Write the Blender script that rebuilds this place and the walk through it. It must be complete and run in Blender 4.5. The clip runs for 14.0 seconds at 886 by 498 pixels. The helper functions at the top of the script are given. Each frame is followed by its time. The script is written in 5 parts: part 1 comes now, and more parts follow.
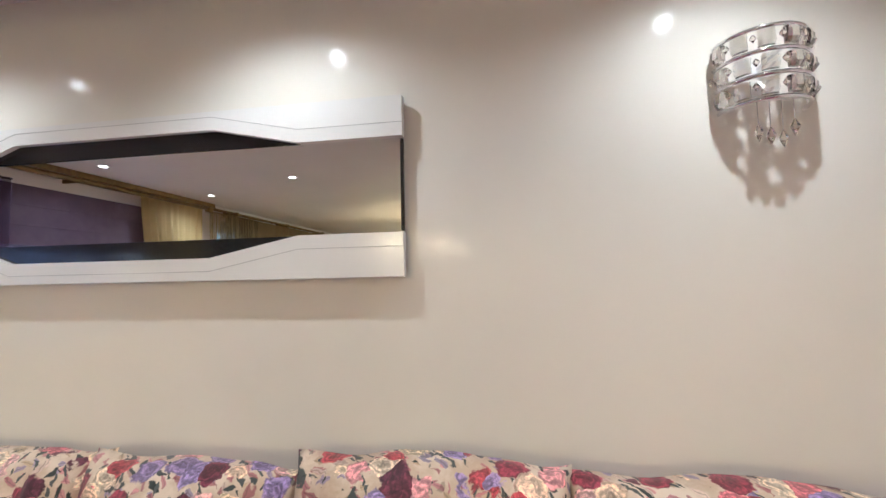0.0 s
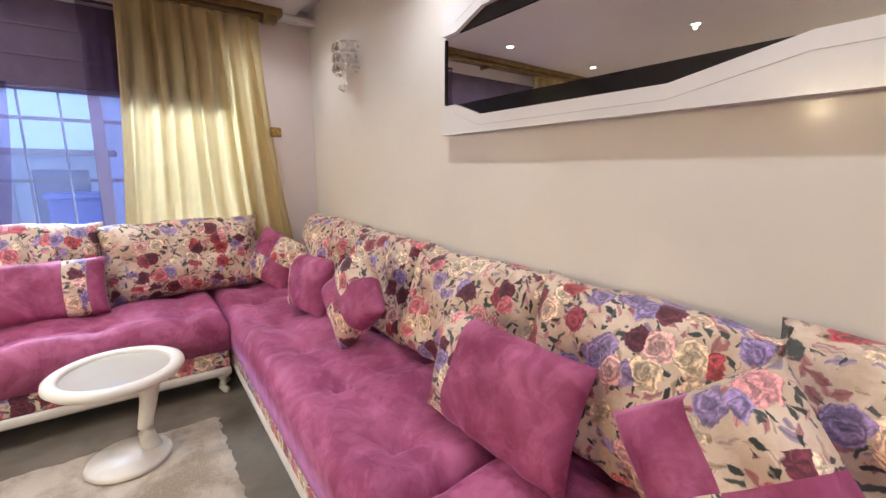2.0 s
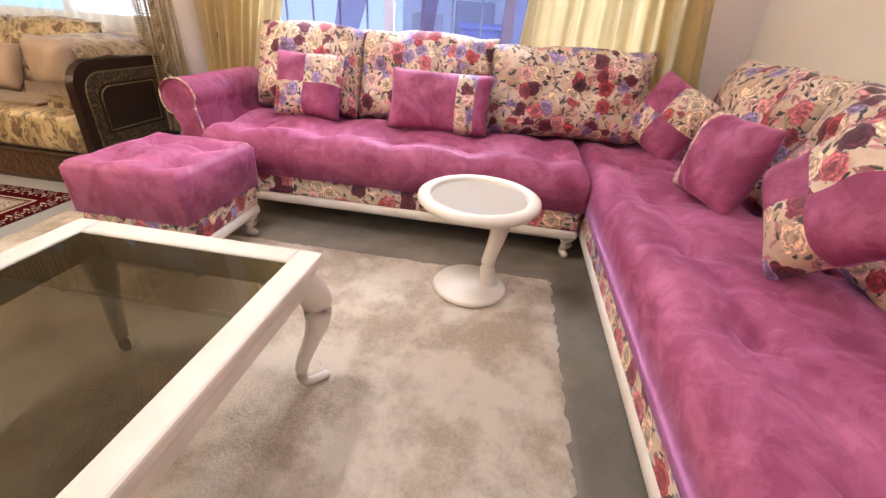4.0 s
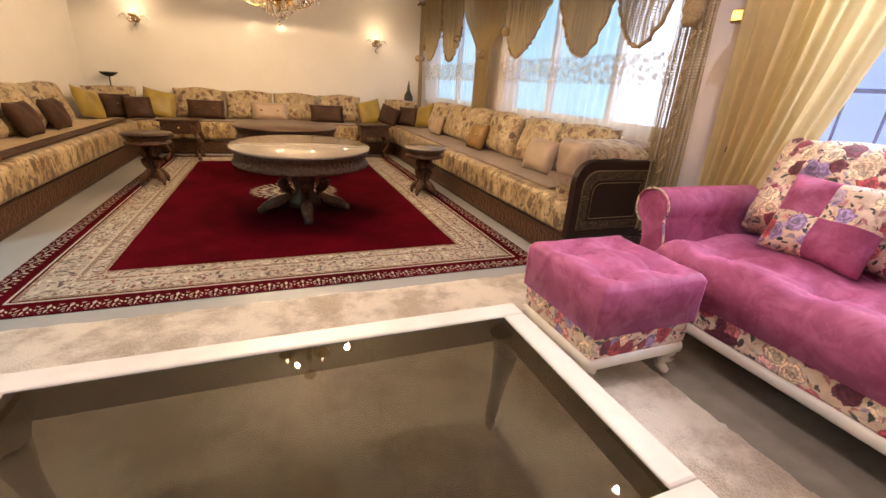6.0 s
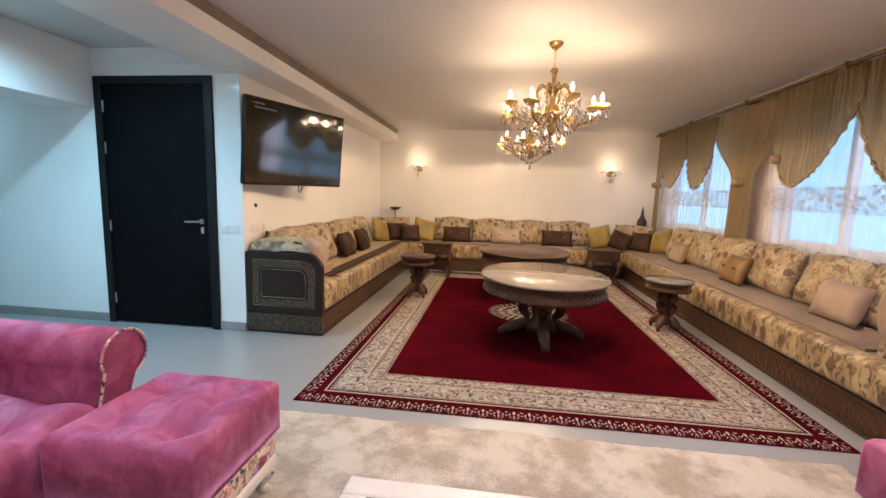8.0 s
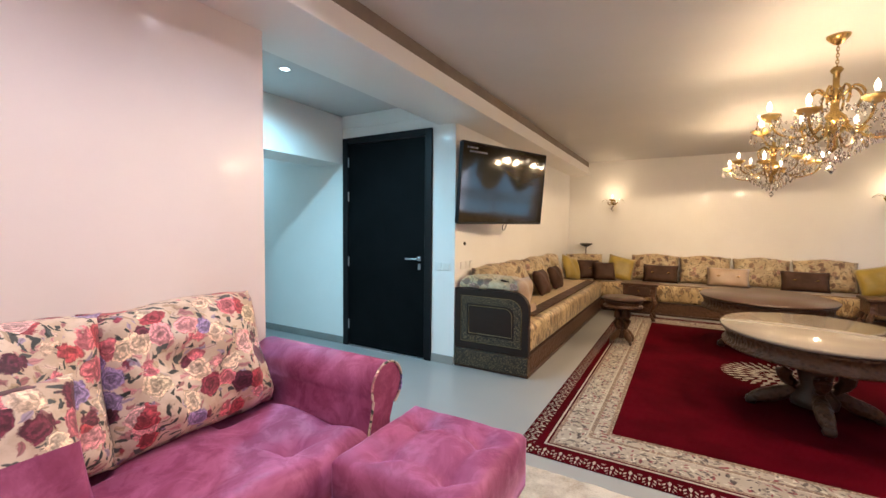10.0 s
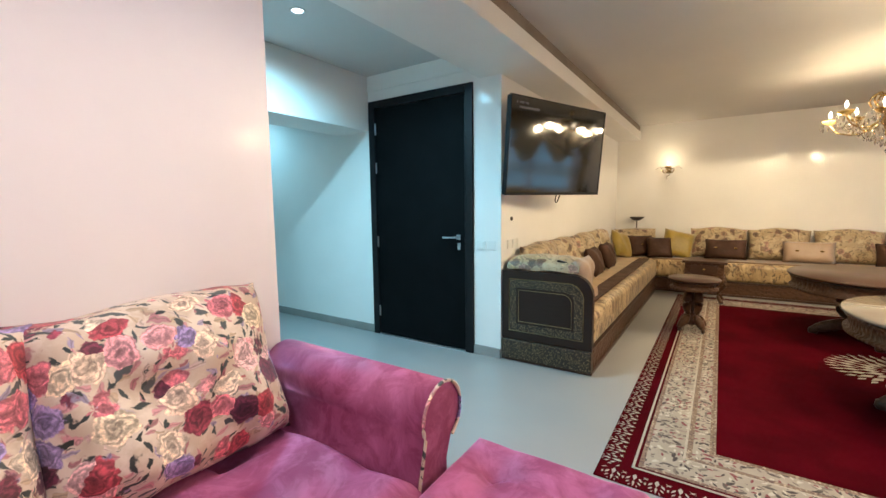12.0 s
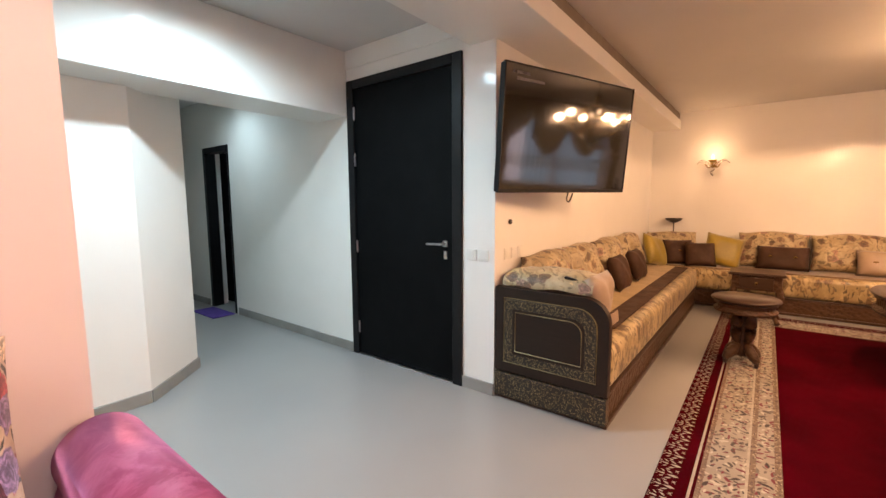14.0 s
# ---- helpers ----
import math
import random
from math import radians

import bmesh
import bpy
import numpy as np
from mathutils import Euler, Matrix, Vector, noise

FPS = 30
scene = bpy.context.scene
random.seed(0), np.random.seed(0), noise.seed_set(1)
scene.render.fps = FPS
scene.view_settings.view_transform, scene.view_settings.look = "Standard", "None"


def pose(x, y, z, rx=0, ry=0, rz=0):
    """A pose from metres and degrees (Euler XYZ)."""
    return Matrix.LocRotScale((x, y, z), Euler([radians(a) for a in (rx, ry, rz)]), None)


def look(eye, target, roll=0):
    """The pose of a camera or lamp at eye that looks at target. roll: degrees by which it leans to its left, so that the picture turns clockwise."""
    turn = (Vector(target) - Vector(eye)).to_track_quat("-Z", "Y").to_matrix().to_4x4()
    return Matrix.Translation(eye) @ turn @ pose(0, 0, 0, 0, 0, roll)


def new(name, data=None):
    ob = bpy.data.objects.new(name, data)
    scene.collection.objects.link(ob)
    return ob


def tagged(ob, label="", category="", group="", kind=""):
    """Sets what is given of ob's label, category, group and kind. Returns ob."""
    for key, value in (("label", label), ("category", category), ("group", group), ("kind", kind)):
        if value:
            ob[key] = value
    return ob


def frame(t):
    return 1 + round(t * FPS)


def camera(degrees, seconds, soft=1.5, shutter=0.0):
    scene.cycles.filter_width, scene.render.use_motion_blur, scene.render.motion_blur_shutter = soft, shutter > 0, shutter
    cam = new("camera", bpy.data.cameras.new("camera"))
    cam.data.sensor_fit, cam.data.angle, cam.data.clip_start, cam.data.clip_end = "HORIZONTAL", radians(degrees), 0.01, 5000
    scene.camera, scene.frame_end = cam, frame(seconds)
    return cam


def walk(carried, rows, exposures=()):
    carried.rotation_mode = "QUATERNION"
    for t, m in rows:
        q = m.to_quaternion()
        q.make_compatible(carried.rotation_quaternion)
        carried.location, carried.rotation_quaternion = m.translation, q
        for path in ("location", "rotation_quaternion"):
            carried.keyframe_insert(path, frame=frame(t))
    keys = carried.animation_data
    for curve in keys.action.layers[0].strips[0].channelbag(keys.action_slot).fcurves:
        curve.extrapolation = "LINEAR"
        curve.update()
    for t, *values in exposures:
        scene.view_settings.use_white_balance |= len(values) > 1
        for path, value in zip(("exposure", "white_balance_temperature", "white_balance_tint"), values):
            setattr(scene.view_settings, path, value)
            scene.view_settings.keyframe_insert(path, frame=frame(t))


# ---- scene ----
cam = camera(93.5, 14.0)
PATH = [
    (0, (0.167, -0.358, 1.568), (0.473, -2.33, 1.702), -1.2),
    (0.5, (0.2, -0.345, 1.552), (0.996, -2.169, 1.748), -0.8),
    (1, (0.265, -0.309, 1.534), (1.42, -1.936, 1.667), -0.0),
    (1.5, (0.367, -0.296, 1.501), (1.776, -1.714, 1.444), 0.4),
    (2, (0.526, -0.358, 1.392), (2.111, -1.524, 1.03), 0.3),
    (2.2, (0.587, -0.361, 1.345), (2.195, -1.446, 0.858), 0.6),
    (4.3, (1.251, -0.239, 1.141), (2.931, 0.282, 0.19), 4.4),
    (4.5, (1.297, -0.198, 1.144), (2.913, 0.531, 0.219), 4.3),
    (5, (1.415, -0.15, 1.158), (2.769, 1.045, 0.299), 3.9),
    (5.5, (1.467, -0.122, 1.172), (2.497, 1.401, 0.383), 3.6),
    (6, (1.454, -0.091, 1.197), (2.163, 1.633, 0.472), 3.8),
    (6.5, (1.404, -0.061, 1.219), (1.826, 1.791, 0.594), 3.4),
    (7, (1.339, -0.059, 1.255), (1.526, 1.867, 0.749), 3.0),
    (7.5, (1.261, -0.077, 1.301), (1.244, 1.887, 0.924), 2.4),
    (8, (1.179, -0.109, 1.356), (0.937, 1.859, 1.099), 1.8),
    (8.5, (1.097, -0.119, 1.367), (0.625, 1.818, 1.201), 1.4),
    (9, (1.01, -0.153, 1.384), (0.313, 1.718, 1.268), 1.2),
    (11.5, (0.459, 0.2, 1.316), (-0.695, 1.827, 1.164), -0.5),
    (12, (0.386, 0.326, 1.318), (-0.716, 1.982, 1.112), -0.7),
    (12.5, (0.378, 0.545, 1.317), (-0.716, 2.202, 1.071), -0.9),
    (13, (0.334, 0.703, 1.32), (-0.778, 2.343, 1.051), -0.8),
    (13.5, (0.272, 0.9, 1.337), (-0.885, 2.509, 1.072), -0.6),
    (14, (0.285, 1.099, 1.334), (-0.934, 2.67, 1.114), -0.3),
]
walk(cam, [(t, look(eye, target, roll)) for t, eye, target, roll in PATH],
     [(0, -0.42, 5350, 6), (1.5, -0.28, 5350, 11), (2.2, -0.31, 5700, 13), (4.3, -0.22, 6200, 21), (5.5, -0.38, 6700, 25), (7, -0.42, 5500, 26), (9, -0.45, 5900, 28), (11.5, -0.32, 5500, 14), (12.5, -0.31, 5600, 15), (13.2, -0.31, 6300, 22), (14, -0.32, 7600, 47)])

# ---- world and light ----
world = bpy.data.worlds.new("sky")
scene.world = world
world.use_nodes = True
sky = world.node_tree.nodes.new("ShaderNodeTexSky")
sky.sky_type, sky.sun_disc = "NISHITA", False
sky.sun_elevation, sky.sun_rotation = radians(40), radians(75)
world.node_tree.links.new(sky.outputs[0], world.node_tree.nodes["Background"].inputs[0])
world.node_tree.nodes["Background"].inputs[1].default_value = 0.105

CEIL = 2.6


def lamp(name, kind, at, watts, colour, size=0.05, cone=None, blend=0.6):
    data = bpy.data.lights.new(name, kind)
    data.energy, data.color = watts, colour
    data.shadow_soft_size = size
    if cone:
        data.spot_size, data.spot_blend = radians(cone), blend
    ob = new(name, data)
    ob.location = at
    return ob


WARM, NEUTRAL, COOL = (1.0, 0.73, 0.37), (1.0, 0.94, 0.85), (0.42, 0.86, 0.95)
SPOTS = [(2.28, -1.27, 22), (3.65, -1.23, 15), (0.90, -1.27, 23), (-0.48, -1.27, 25), (3.65, 0.15, 16), (3.65, 1.5, 44),
         (2.28, 0.9, 75), (-0.30, 0.15, 42), (-0.30, 1.25, 40)]
for sx, sy, watts in SPOTS:
    lamp("downlight_lamp", "SPOT", (sx, sy, CEIL - 0.03), 1.75 * watts, NEUTRAL, 0.016, 150, 1.0)
lamp("downlight_lamp", "SPOT", (-1.98, 2.2, CEIL - 0.03), 275, COOL, 0.045, 168, 1.0)
lamp("downlight_lamp", "SPOT", (-1.98, 0.4, CEIL - 0.03), 110, COOL, 0.045, 168, 1.0)
lamp("downlight_lamp", "SPOT", (-4.3, 3.0, CEIL - 0.03), 58, COOL, 0.045, 155, 1.0)
CHANDELIERS = [(1.60, 3.52), (1.60, 5.68)]
for cx, cy in CHANDELIERS:
    for k in range(3):
        a = 2 * math.pi / 3 * (k + 0.12)
        lamp("chandelier_lamp", "POINT", (cx + 0.44 * math.cos(a), cy + 0.44 * math.sin(a), 2.15), 16, WARM, 0.022)
        a += math.pi / 3
        lamp("chandelier_lamp", "SPOT", (cx + 0.46 * math.cos(a), cy + 0.46 * math.sin(a), 2.11), 73, WARM, 0.025, 178, 0.1)
lamp("sconce_lamp", "POINT", (-0.35, 7.82, 2.03), 6, WARM, 0.03)
lamp("sconce_lamp", "POINT", (3.25, 7.82, 2.02), 6, WARM, 0.03)
# fill light without a fixture, added to brighten the room behind the doorway
lamp("back_room_fill", "POINT", (-5.0, 4.6, 2.3), 4, COOL, 0.08)
# daylight that falls on the curtained window from above
day = bpy.data.lights.new("window_daylight", "AREA")
day.shape, day.size, day.size_y, day.energy, day.color = "RECTANGLE", 2.6, 0.9, 260, (0.85, 0.93, 1.0)
new("window_daylight", day).matrix_basis = look((5.5, 0.2, 2.75), (4.1, 0.2, 1.35))

# ---- materials ----
class Nodes:
    def __init__(self, name):
        self.m = bpy.data.materials.new(name)
        self.m.use_nodes = True
        self.t = self.m.node_tree
        self.b = self.t.nodes["Principled BSDF"]
        self.co = self.add("ShaderNodeTexCoord").outputs["Object"]

    def add(self, kind, operation="", use_clamp=False, feature="", data_type="", blend_type=""):
        n = self.t.nodes.new(kind)
        if operation:
            n.operation = operation
        if use_clamp:
            n.use_clamp = True
        if feature:
            n.feature = feature
        if data_type:
            n.data_type = data_type
        if blend_type:
            n.blend_type = blend_type
        return n

    def join(self, a, b):
        self.t.links.new(a, b)

    def noise(self, scale, detail=3.0, rough=0.55, vec=None):
        n = self.add("ShaderNodeTexNoise")
        n.inputs["Scale"].default_value, n.inputs["Detail"].default_value, n.inputs["Roughness"].default_value = scale, detail, rough
        self.join(vec or self.co, n.inputs["Vector"])
        return n.outputs[0]

    def voronoi(self, scale, vec=None, feature="F1"):
        n = self.add("ShaderNodeTexVoronoi", feature=feature)
        n.inputs["Scale"].default_value = scale
        self.join(vec or self.co, n.inputs["Vector"])
        return n

    def maths(self, op, a, b=None, clamp=False):
        n = self.add("ShaderNodeMath", operation=op, use_clamp=clamp)
        for i, v in enumerate((a, b)):
            if v is None:
                continue
            if isinstance(v, (int, float)):
                n.inputs[i].default_value = v
            else:
                self.join(v, n.inputs[i])
        return n.outputs[0]

    def span(self, v, a, b, c=0.0, d=1.0):
        n = self.add("ShaderNodeMapRange")
        n.interpolation_type = "SMOOTHSTEP"
        self.join(v, n.inputs[0])
        for i, x in enumerate((a, b, c, d)):
            n.inputs[i + 1].default_value = x
        return n.outputs[0]

    def mix(self, fac, a, b, blend="MIX"):
        n = self.add("ShaderNodeMix", data_type="RGBA", blend_type=blend)
        for sock, v in ((n.inputs[0], fac), (n.inputs[6], a), (n.inputs[7], b)):
            if isinstance(v, (int, float)):
                sock.default_value = v
            elif isinstance(v, tuple):
                sock.default_value = (*v, 1)
            else:
                self.join(v, sock)
        return n.outputs[2]

    def ramp(self, fac, stops, constant=False):
        n = self.add("ShaderNodeValToRGB")
        r = n.color_ramp
        r.interpolation = "CONSTANT" if constant else "LINEAR"
        while len(r.elements) < len(stops):
            r.elements.new(0.5)
        for e, (p, c) in zip(r.elements, stops):
            e.position, e.color = p, (*c, 1)
        self.join(fac, n.inputs[0])
        return n.outputs[0]

    def bump(self, height, strength, distance=0.01):
        n = self.add("ShaderNodeBump")
        n.inputs["Strength"].default_value, n.inputs["Distance"].default_value = strength, distance
        self.join(height, n.inputs["Height"])
        self.join(n.outputs[0], self.b.inputs["Normal"])

    def done(self, colour=None, rough=None, metal=None, **more):
        if colour is not None:
            if isinstance(colour, tuple):
                self.b.inputs["Base Color"].default_value = (*colour, 1)
            else:
                self.join(colour, self.b.inputs["Base Color"])
        if rough is not None:
            if isinstance(rough, (int, float)):
                self.b.inputs["Roughness"].default_value = rough
            else:
                self.join(rough, self.b.inputs["Roughness"])
        if metal is not None:
            self.b.inputs["Metallic"].default_value = metal
        for k, v in more.items():
            self.b.inputs[k.replace("_", " ")].default_value = v
        return self.m


def plain(name, c1, c2, rough, scale=4.0, bump=0.05, fine=120.0, metal=0.0, **more):
    """Two tones mottled at a broad scale, with a fine relief."""
    n = Nodes(name)
    broad, grain = n.noise(scale, 4), n.noise(fine, 2)
    n.bump(grain, bump, 0.003)
    r = n.span(n.noise(scale * 2.3, 3), 0.2, 0.8, rough * (0.97 if scale < 2 else 0.85), min(1.0, rough * (1.03 if scale < 2 else 1.15)))
    return n.done(n.mix(n.span(broad, 0.3, 0.7), c1, c2), r, metal, **more)


def sprigs(n, vec, scale, length, width, flat=False):
    """Scattered leaf shapes, each turned its own way: their mask, their random tints and the way across them."""
    v = n.voronoi(scale, vec)
    away = n.add("ShaderNodeVectorMath", operation="SUBTRACT")
    n.join(vec, away.inputs[0])
    n.join(v.outputs["Position"], away.inputs[1])
    loc, tint = n.add("ShaderNodeSeparateXYZ"), n.add("ShaderNodeSeparateColor")
    n.join(away.outputs[0], loc.inputs[0])
    n.join(v.outputs["Color"], tint.inputs[0])
    p = loc.outputs[0] if flat else n.maths("ADD", loc.outputs[0], loc.outputs[1])
    q = loc.outputs[1] if flat else loc.outputs[2]
    turn = n.maths("MULTIPLY", tint.outputs[2], 6.283)
    c, sn = n.maths("COSINE", turn), n.maths("SINE", turn)
    along = n.maths("ADD", n.maths("MULTIPLY", p, c), n.maths("MULTIPLY", q, sn))
    across = n.maths("SUBTRACT", n.maths("MULTIPLY", q, c), n.maths("MULTIPLY", p, sn))
    along, across = n.maths("MULTIPLY", along, scale / length), n.maths("ABSOLUTE", n.maths("MULTIPLY", across, scale / width))
    body = n.maths("SUBTRACT", n.maths("SUBTRACT", 1.0, n.maths("MULTIPLY", along, along)), across)
    return n.span(body, -0.05, 0.40), tint, across, along


def floral(name, g1, g2, flowers, scale, leaf, buds, rough=0.75, spread=0.44, sheen=0.1, shape=(1, 1, 1), contrast=1.0):
    """Printed cloth: roses with wound petals, pointed buds and dark leaves, scattered anew on each piece."""
    n = Nodes(name)
    info = n.add("ShaderNodeObjectInfo")
    size = n.add("ShaderNodeMapping")
    size.inputs["Scale"].default_value = shape
    n.join(n.co, size.inputs[0])
    shift = n.add("ShaderNodeCombineXYZ")
    for k, far in enumerate((37.0, 23.0, 51.0)):
        n.join(n.maths("MULTIPLY", info.outputs["Random"], far), shift.inputs[k])
    moved = n.add("ShaderNodeVectorMath", operation="ADD")
    n.join(size.outputs[0], moved.inputs[0])
    n.join(shift.outputs[0], moved.inputs[1])
    wn = n.add("ShaderNodeTexNoise")
    wn.inputs["Scale"].default_value, wn.inputs["Detail"].default_value = scale * 2.0, 3
    n.join(moved.outputs[0], wn.inputs["Vector"])
    warp = n.add("ShaderNodeVectorMath", operation="MULTIPLY_ADD")
    n.join(wn.outputs[1], warp.inputs[0])
    warp.inputs[1].default_value = (0.42 / scale,) * 3
    n.join(moved.outputs[0], warp.inputs[2])
    co = warp.outputs[0]
    cloth = n.mix(n.span(n.noise(scale * 0.7, 5, 0.6, co), 0.38, 0.62), g1, g2)
    # buds, then leaves, then the roses on top
    for k, (sc, ln, wd, tone) in enumerate(((2.1, 0.50, 0.22, 1.0), (1.6, 0.55, 0.20, 0.8))):
        mask, tint, across, along = sprigs(n, co, scale * sc, ln, wd)
        hue = n.ramp(tint.outputs[0], [(i / len(buds), c) for i, c in enumerate(buds)], True)
        hue = n.mix(1.0, hue, n.ramp(across, [(0.0, (0.55 * tone,) * 3), (0.35, (1.15 * tone,) * 3), (1.0, (0.75 * tone,) * 3)]), "MULTIPLY")
        cloth = n.mix(n.maths("MULTIPLY", mask, n.span(tint.outputs[1], 0.25, 0.27, 0.0, 0.85 * contrast)), cloth, hue)
    for sc, ln, wd in ((1.5, 0.52, 0.17), (2.4, 0.55, 0.19)):
        mask, tint, across, along = sprigs(n, co, scale * sc, ln, wd)
        green = n.mix(tint.outputs[0], leaf, tuple(0.05 + 1.7 * a for a in leaf))
        cloth = n.mix(n.maths("MULTIPLY", mask, n.span(tint.outputs[1], 0.52, 0.54, 0.0, contrast)), cloth, green)
    v = n.voronoi(scale, co)
    d = v.outputs["Distance"]
    away = n.add("ShaderNodeVectorMath", operation="SUBTRACT")
    n.join(co, away.inputs[0])
    n.join(v.outputs["Position"], away.inputs[1])
    loc, tint = n.add("ShaderNodeSeparateXYZ"), n.add("ShaderNodeSeparateColor")
    n.join(away.outputs[0], loc.inputs[0])
    n.join(v.outputs["Color"], tint.inputs[0])
    ang = n.maths("ARCTAN2", loc.outputs[2], n.maths("ADD", loc.outputs[0], loc.outputs[1]))
    phase = n.maths("MULTIPLY", tint.outputs[2], 19.0)
    lobes = n.maths("SINE", n.maths("ADD", n.maths("MULTIPLY", ang, 3.0), n.maths("ADD", phase, n.maths("MULTIPLY", d, 11.0))))
    wound = n.maths("SINE", n.maths("ADD", n.maths("ADD", n.maths("MULTIPLY", d, 30.0), ang), n.maths("MULTIPLY", lobes, 1.7)))
    petal = n.maths("MULTIPLY", n.span(n.maths("ADD", wound, n.maths("MULTIPLY", n.maths("SUBTRACT", n.noise(scale * 5, 3, 0.6, co), 0.5), 2.6)), -1.2, 1.0, 0.50, 1.12), n.span(d, 0.02, 0.45, 0.55, 1.35))
    petal = n.maths("MULTIPLY", petal, n.span(n.noise(scale * 9, 4, 0.65, co), 0.3, 0.7, 0.55, 1.45))
    rose = n.ramp(tint.outputs[0], [(i / len(flowers), c) for i, c in enumerate(flowers)], True)
    tone = n.ramp(n.maths("MULTIPLY", petal, 0.5), [(0, (0.12, 0.10, 0.11)), (0.5, (1.0, 1.0, 1.0)), (1, (2.1, 2.0, 2.0))])
    rose = n.mix(1.0, rose, tone, "MULTIPLY")
    rim = n.maths("ADD", d, n.maths("MULTIPLY", n.maths("SINE", n.maths("ADD", n.maths("MULTIPLY", ang, 5.0), phase)), 0.035))
    rim = n.maths("ADD", rim, n.maths("MULTIPLY", n.maths("SUBTRACT", n.noise(scale * 4, 4, 0.6, co), 0.5), 0.30))
    mask = n.maths("MULTIPLY", n.span(rim, spread + 0.03, spread - 0.03), n.span(tint.outputs[1], 0.09, 0.10, 0.0, contrast))
    cloth = n.mix(mask, cloth, rose)
    n.bump(n.noise(420, 1), 0.12, 0.002)
    return n.done(cloth, rough, Sheen_Weight=sheen)


def velvet(name, c1, c2):
    """Crushed pile: smeared light and dark strokes at two sizes."""
    n = Nodes(name)
    strokes = []
    for scale, twist in ((3.6, 0.9), (8.5, 0.7)):
        t = n.add("ShaderNodeTexNoise")
        t.inputs["Scale"].default_value, t.inputs["Detail"].default_value = scale, 5
        t.inputs["Roughness"].default_value, t.inputs["Distortion"].default_value = 0.66, twist
        n.join(n.co, t.inputs["Vector"])
        strokes.append(t.outputs[0])
    crush = n.maths("ADD", n.maths("MULTIPLY", n.span(strokes[0], 0.34, 0.66), 0.62), n.maths("MULTIPLY", n.span(strokes[1], 0.44, 0.60), 0.38))
    n.bump(n.maths("ADD", strokes[0], n.maths("MULTIPLY", strokes[1], 0.4)), 0.12, 0.02)
    return n.done(n.mix(crush, c1, c2), n.span(strokes[1], 0.35, 0.65, 0.72, 0.5), Sheen_Weight=0.5, Sheen_Roughness=0.28, Sheen_Tint=(0.95, 0.42, 0.80, 1), Specular_IOR_Level=0.3)


def see_through(name, colour, cover, glow=0.6, weave=None, motif=None):
    """Thin cloth: part open, part lit from behind."""
    n = Nodes(name)
    out = n.t.nodes["Material Output"]
    clear, thin, mixed, top = n.add("ShaderNodeBsdfTransparent"), n.add("ShaderNodeBsdfTranslucent"), n.add("ShaderNodeMixShader"), n.add("ShaderNodeMixShader")
    tone = n.mix(n.span(n.noise(9, 3), 0.3, 0.7), colour, tuple(0.94 * a for a in colour))
    n.join(tone, thin.inputs[0])
    n.done(tone, 0.8)
    n.join(n.b.outputs[0], mixed.inputs[1])
    n.join(thin.outputs[0], mixed.inputs[2])
    mixed.inputs[0].default_value = glow
    n.join(clear.outputs[0], top.inputs[1])
    n.join(mixed.outputs[0], top.inputs[2])
    if weave:
        # rows of small loops, broken up by a loose motif
        xyz = n.add("ShaderNodeSeparateXYZ")
        n.join(n.co, xyz.inputs[0])
        rows = n.maths("ABSOLUTE", n.maths("SINE", n.maths("MULTIPLY", xyz.outputs[2], weave)))
        loops = n.maths("ABSOLUTE", n.maths("SINE", n.maths("MULTIPLY", xyz.outputs[1], weave * 1.3)))
        net = n.maths("ADD", n.maths("MULTIPLY", rows, loops), n.maths("MULTIPLY", n.maths("SUBTRACT", n.noise(18, 3), 0.5), 0.9))
        n.join(n.span(net, 0.15, 0.6, 1.0, cover), top.inputs[0])
    elif motif:
        a, b = sprigs(n, n.co, motif, 0.6, 0.34)[0], sprigs(n, n.co, motif * 1.7, 0.55, 0.3)[0]
        n.join(n.span(n.maths("ADD", a, n.maths("MULTIPLY", b, 0.7)), 0.0, 1.0, cover * 0.55, min(1.0, cover * 2.1)), top.inputs[0])
    else:
        top.inputs[0].default_value = cover
    n.join(top.outputs[0], out.inputs[0])
    return n.m


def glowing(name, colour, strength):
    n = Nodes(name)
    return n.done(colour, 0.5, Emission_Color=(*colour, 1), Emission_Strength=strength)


wall_paint = plain("satin_wall_paint", (0.79, 0.755, 0.68), (0.75, 0.715, 0.64), 0.5, 1.5, 0.03, 5, Specular_IOR_Level=0.2, Coat_Weight=0.3, Coat_Roughness=0.13)
pink_paint = plain("rosy_wall_paint", (0.80, 0.72, 0.69), (0.76, 0.68, 0.65), 0.5, 1.5, 0.03, 60, Coat_Weight=0.14, Coat_Roughness=0.14)
white_paint = plain("white_wall_paint", (0.84, 0.82, 0.77), (0.80, 0.78, 0.73), 0.5, 1.3, 0.04, 70, Coat_Weight=0.25, Coat_Roughness=0.12)
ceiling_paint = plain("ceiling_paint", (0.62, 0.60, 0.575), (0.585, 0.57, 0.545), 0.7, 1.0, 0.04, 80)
def floor_material():
    n = Nodes("grey_floor")
    return n.done(n.mix(n.span(n.noise(0.8, 3), 0.2, 0.8), (0.27, 0.275, 0.27), (0.31, 0.31, 0.30)), 0.28)


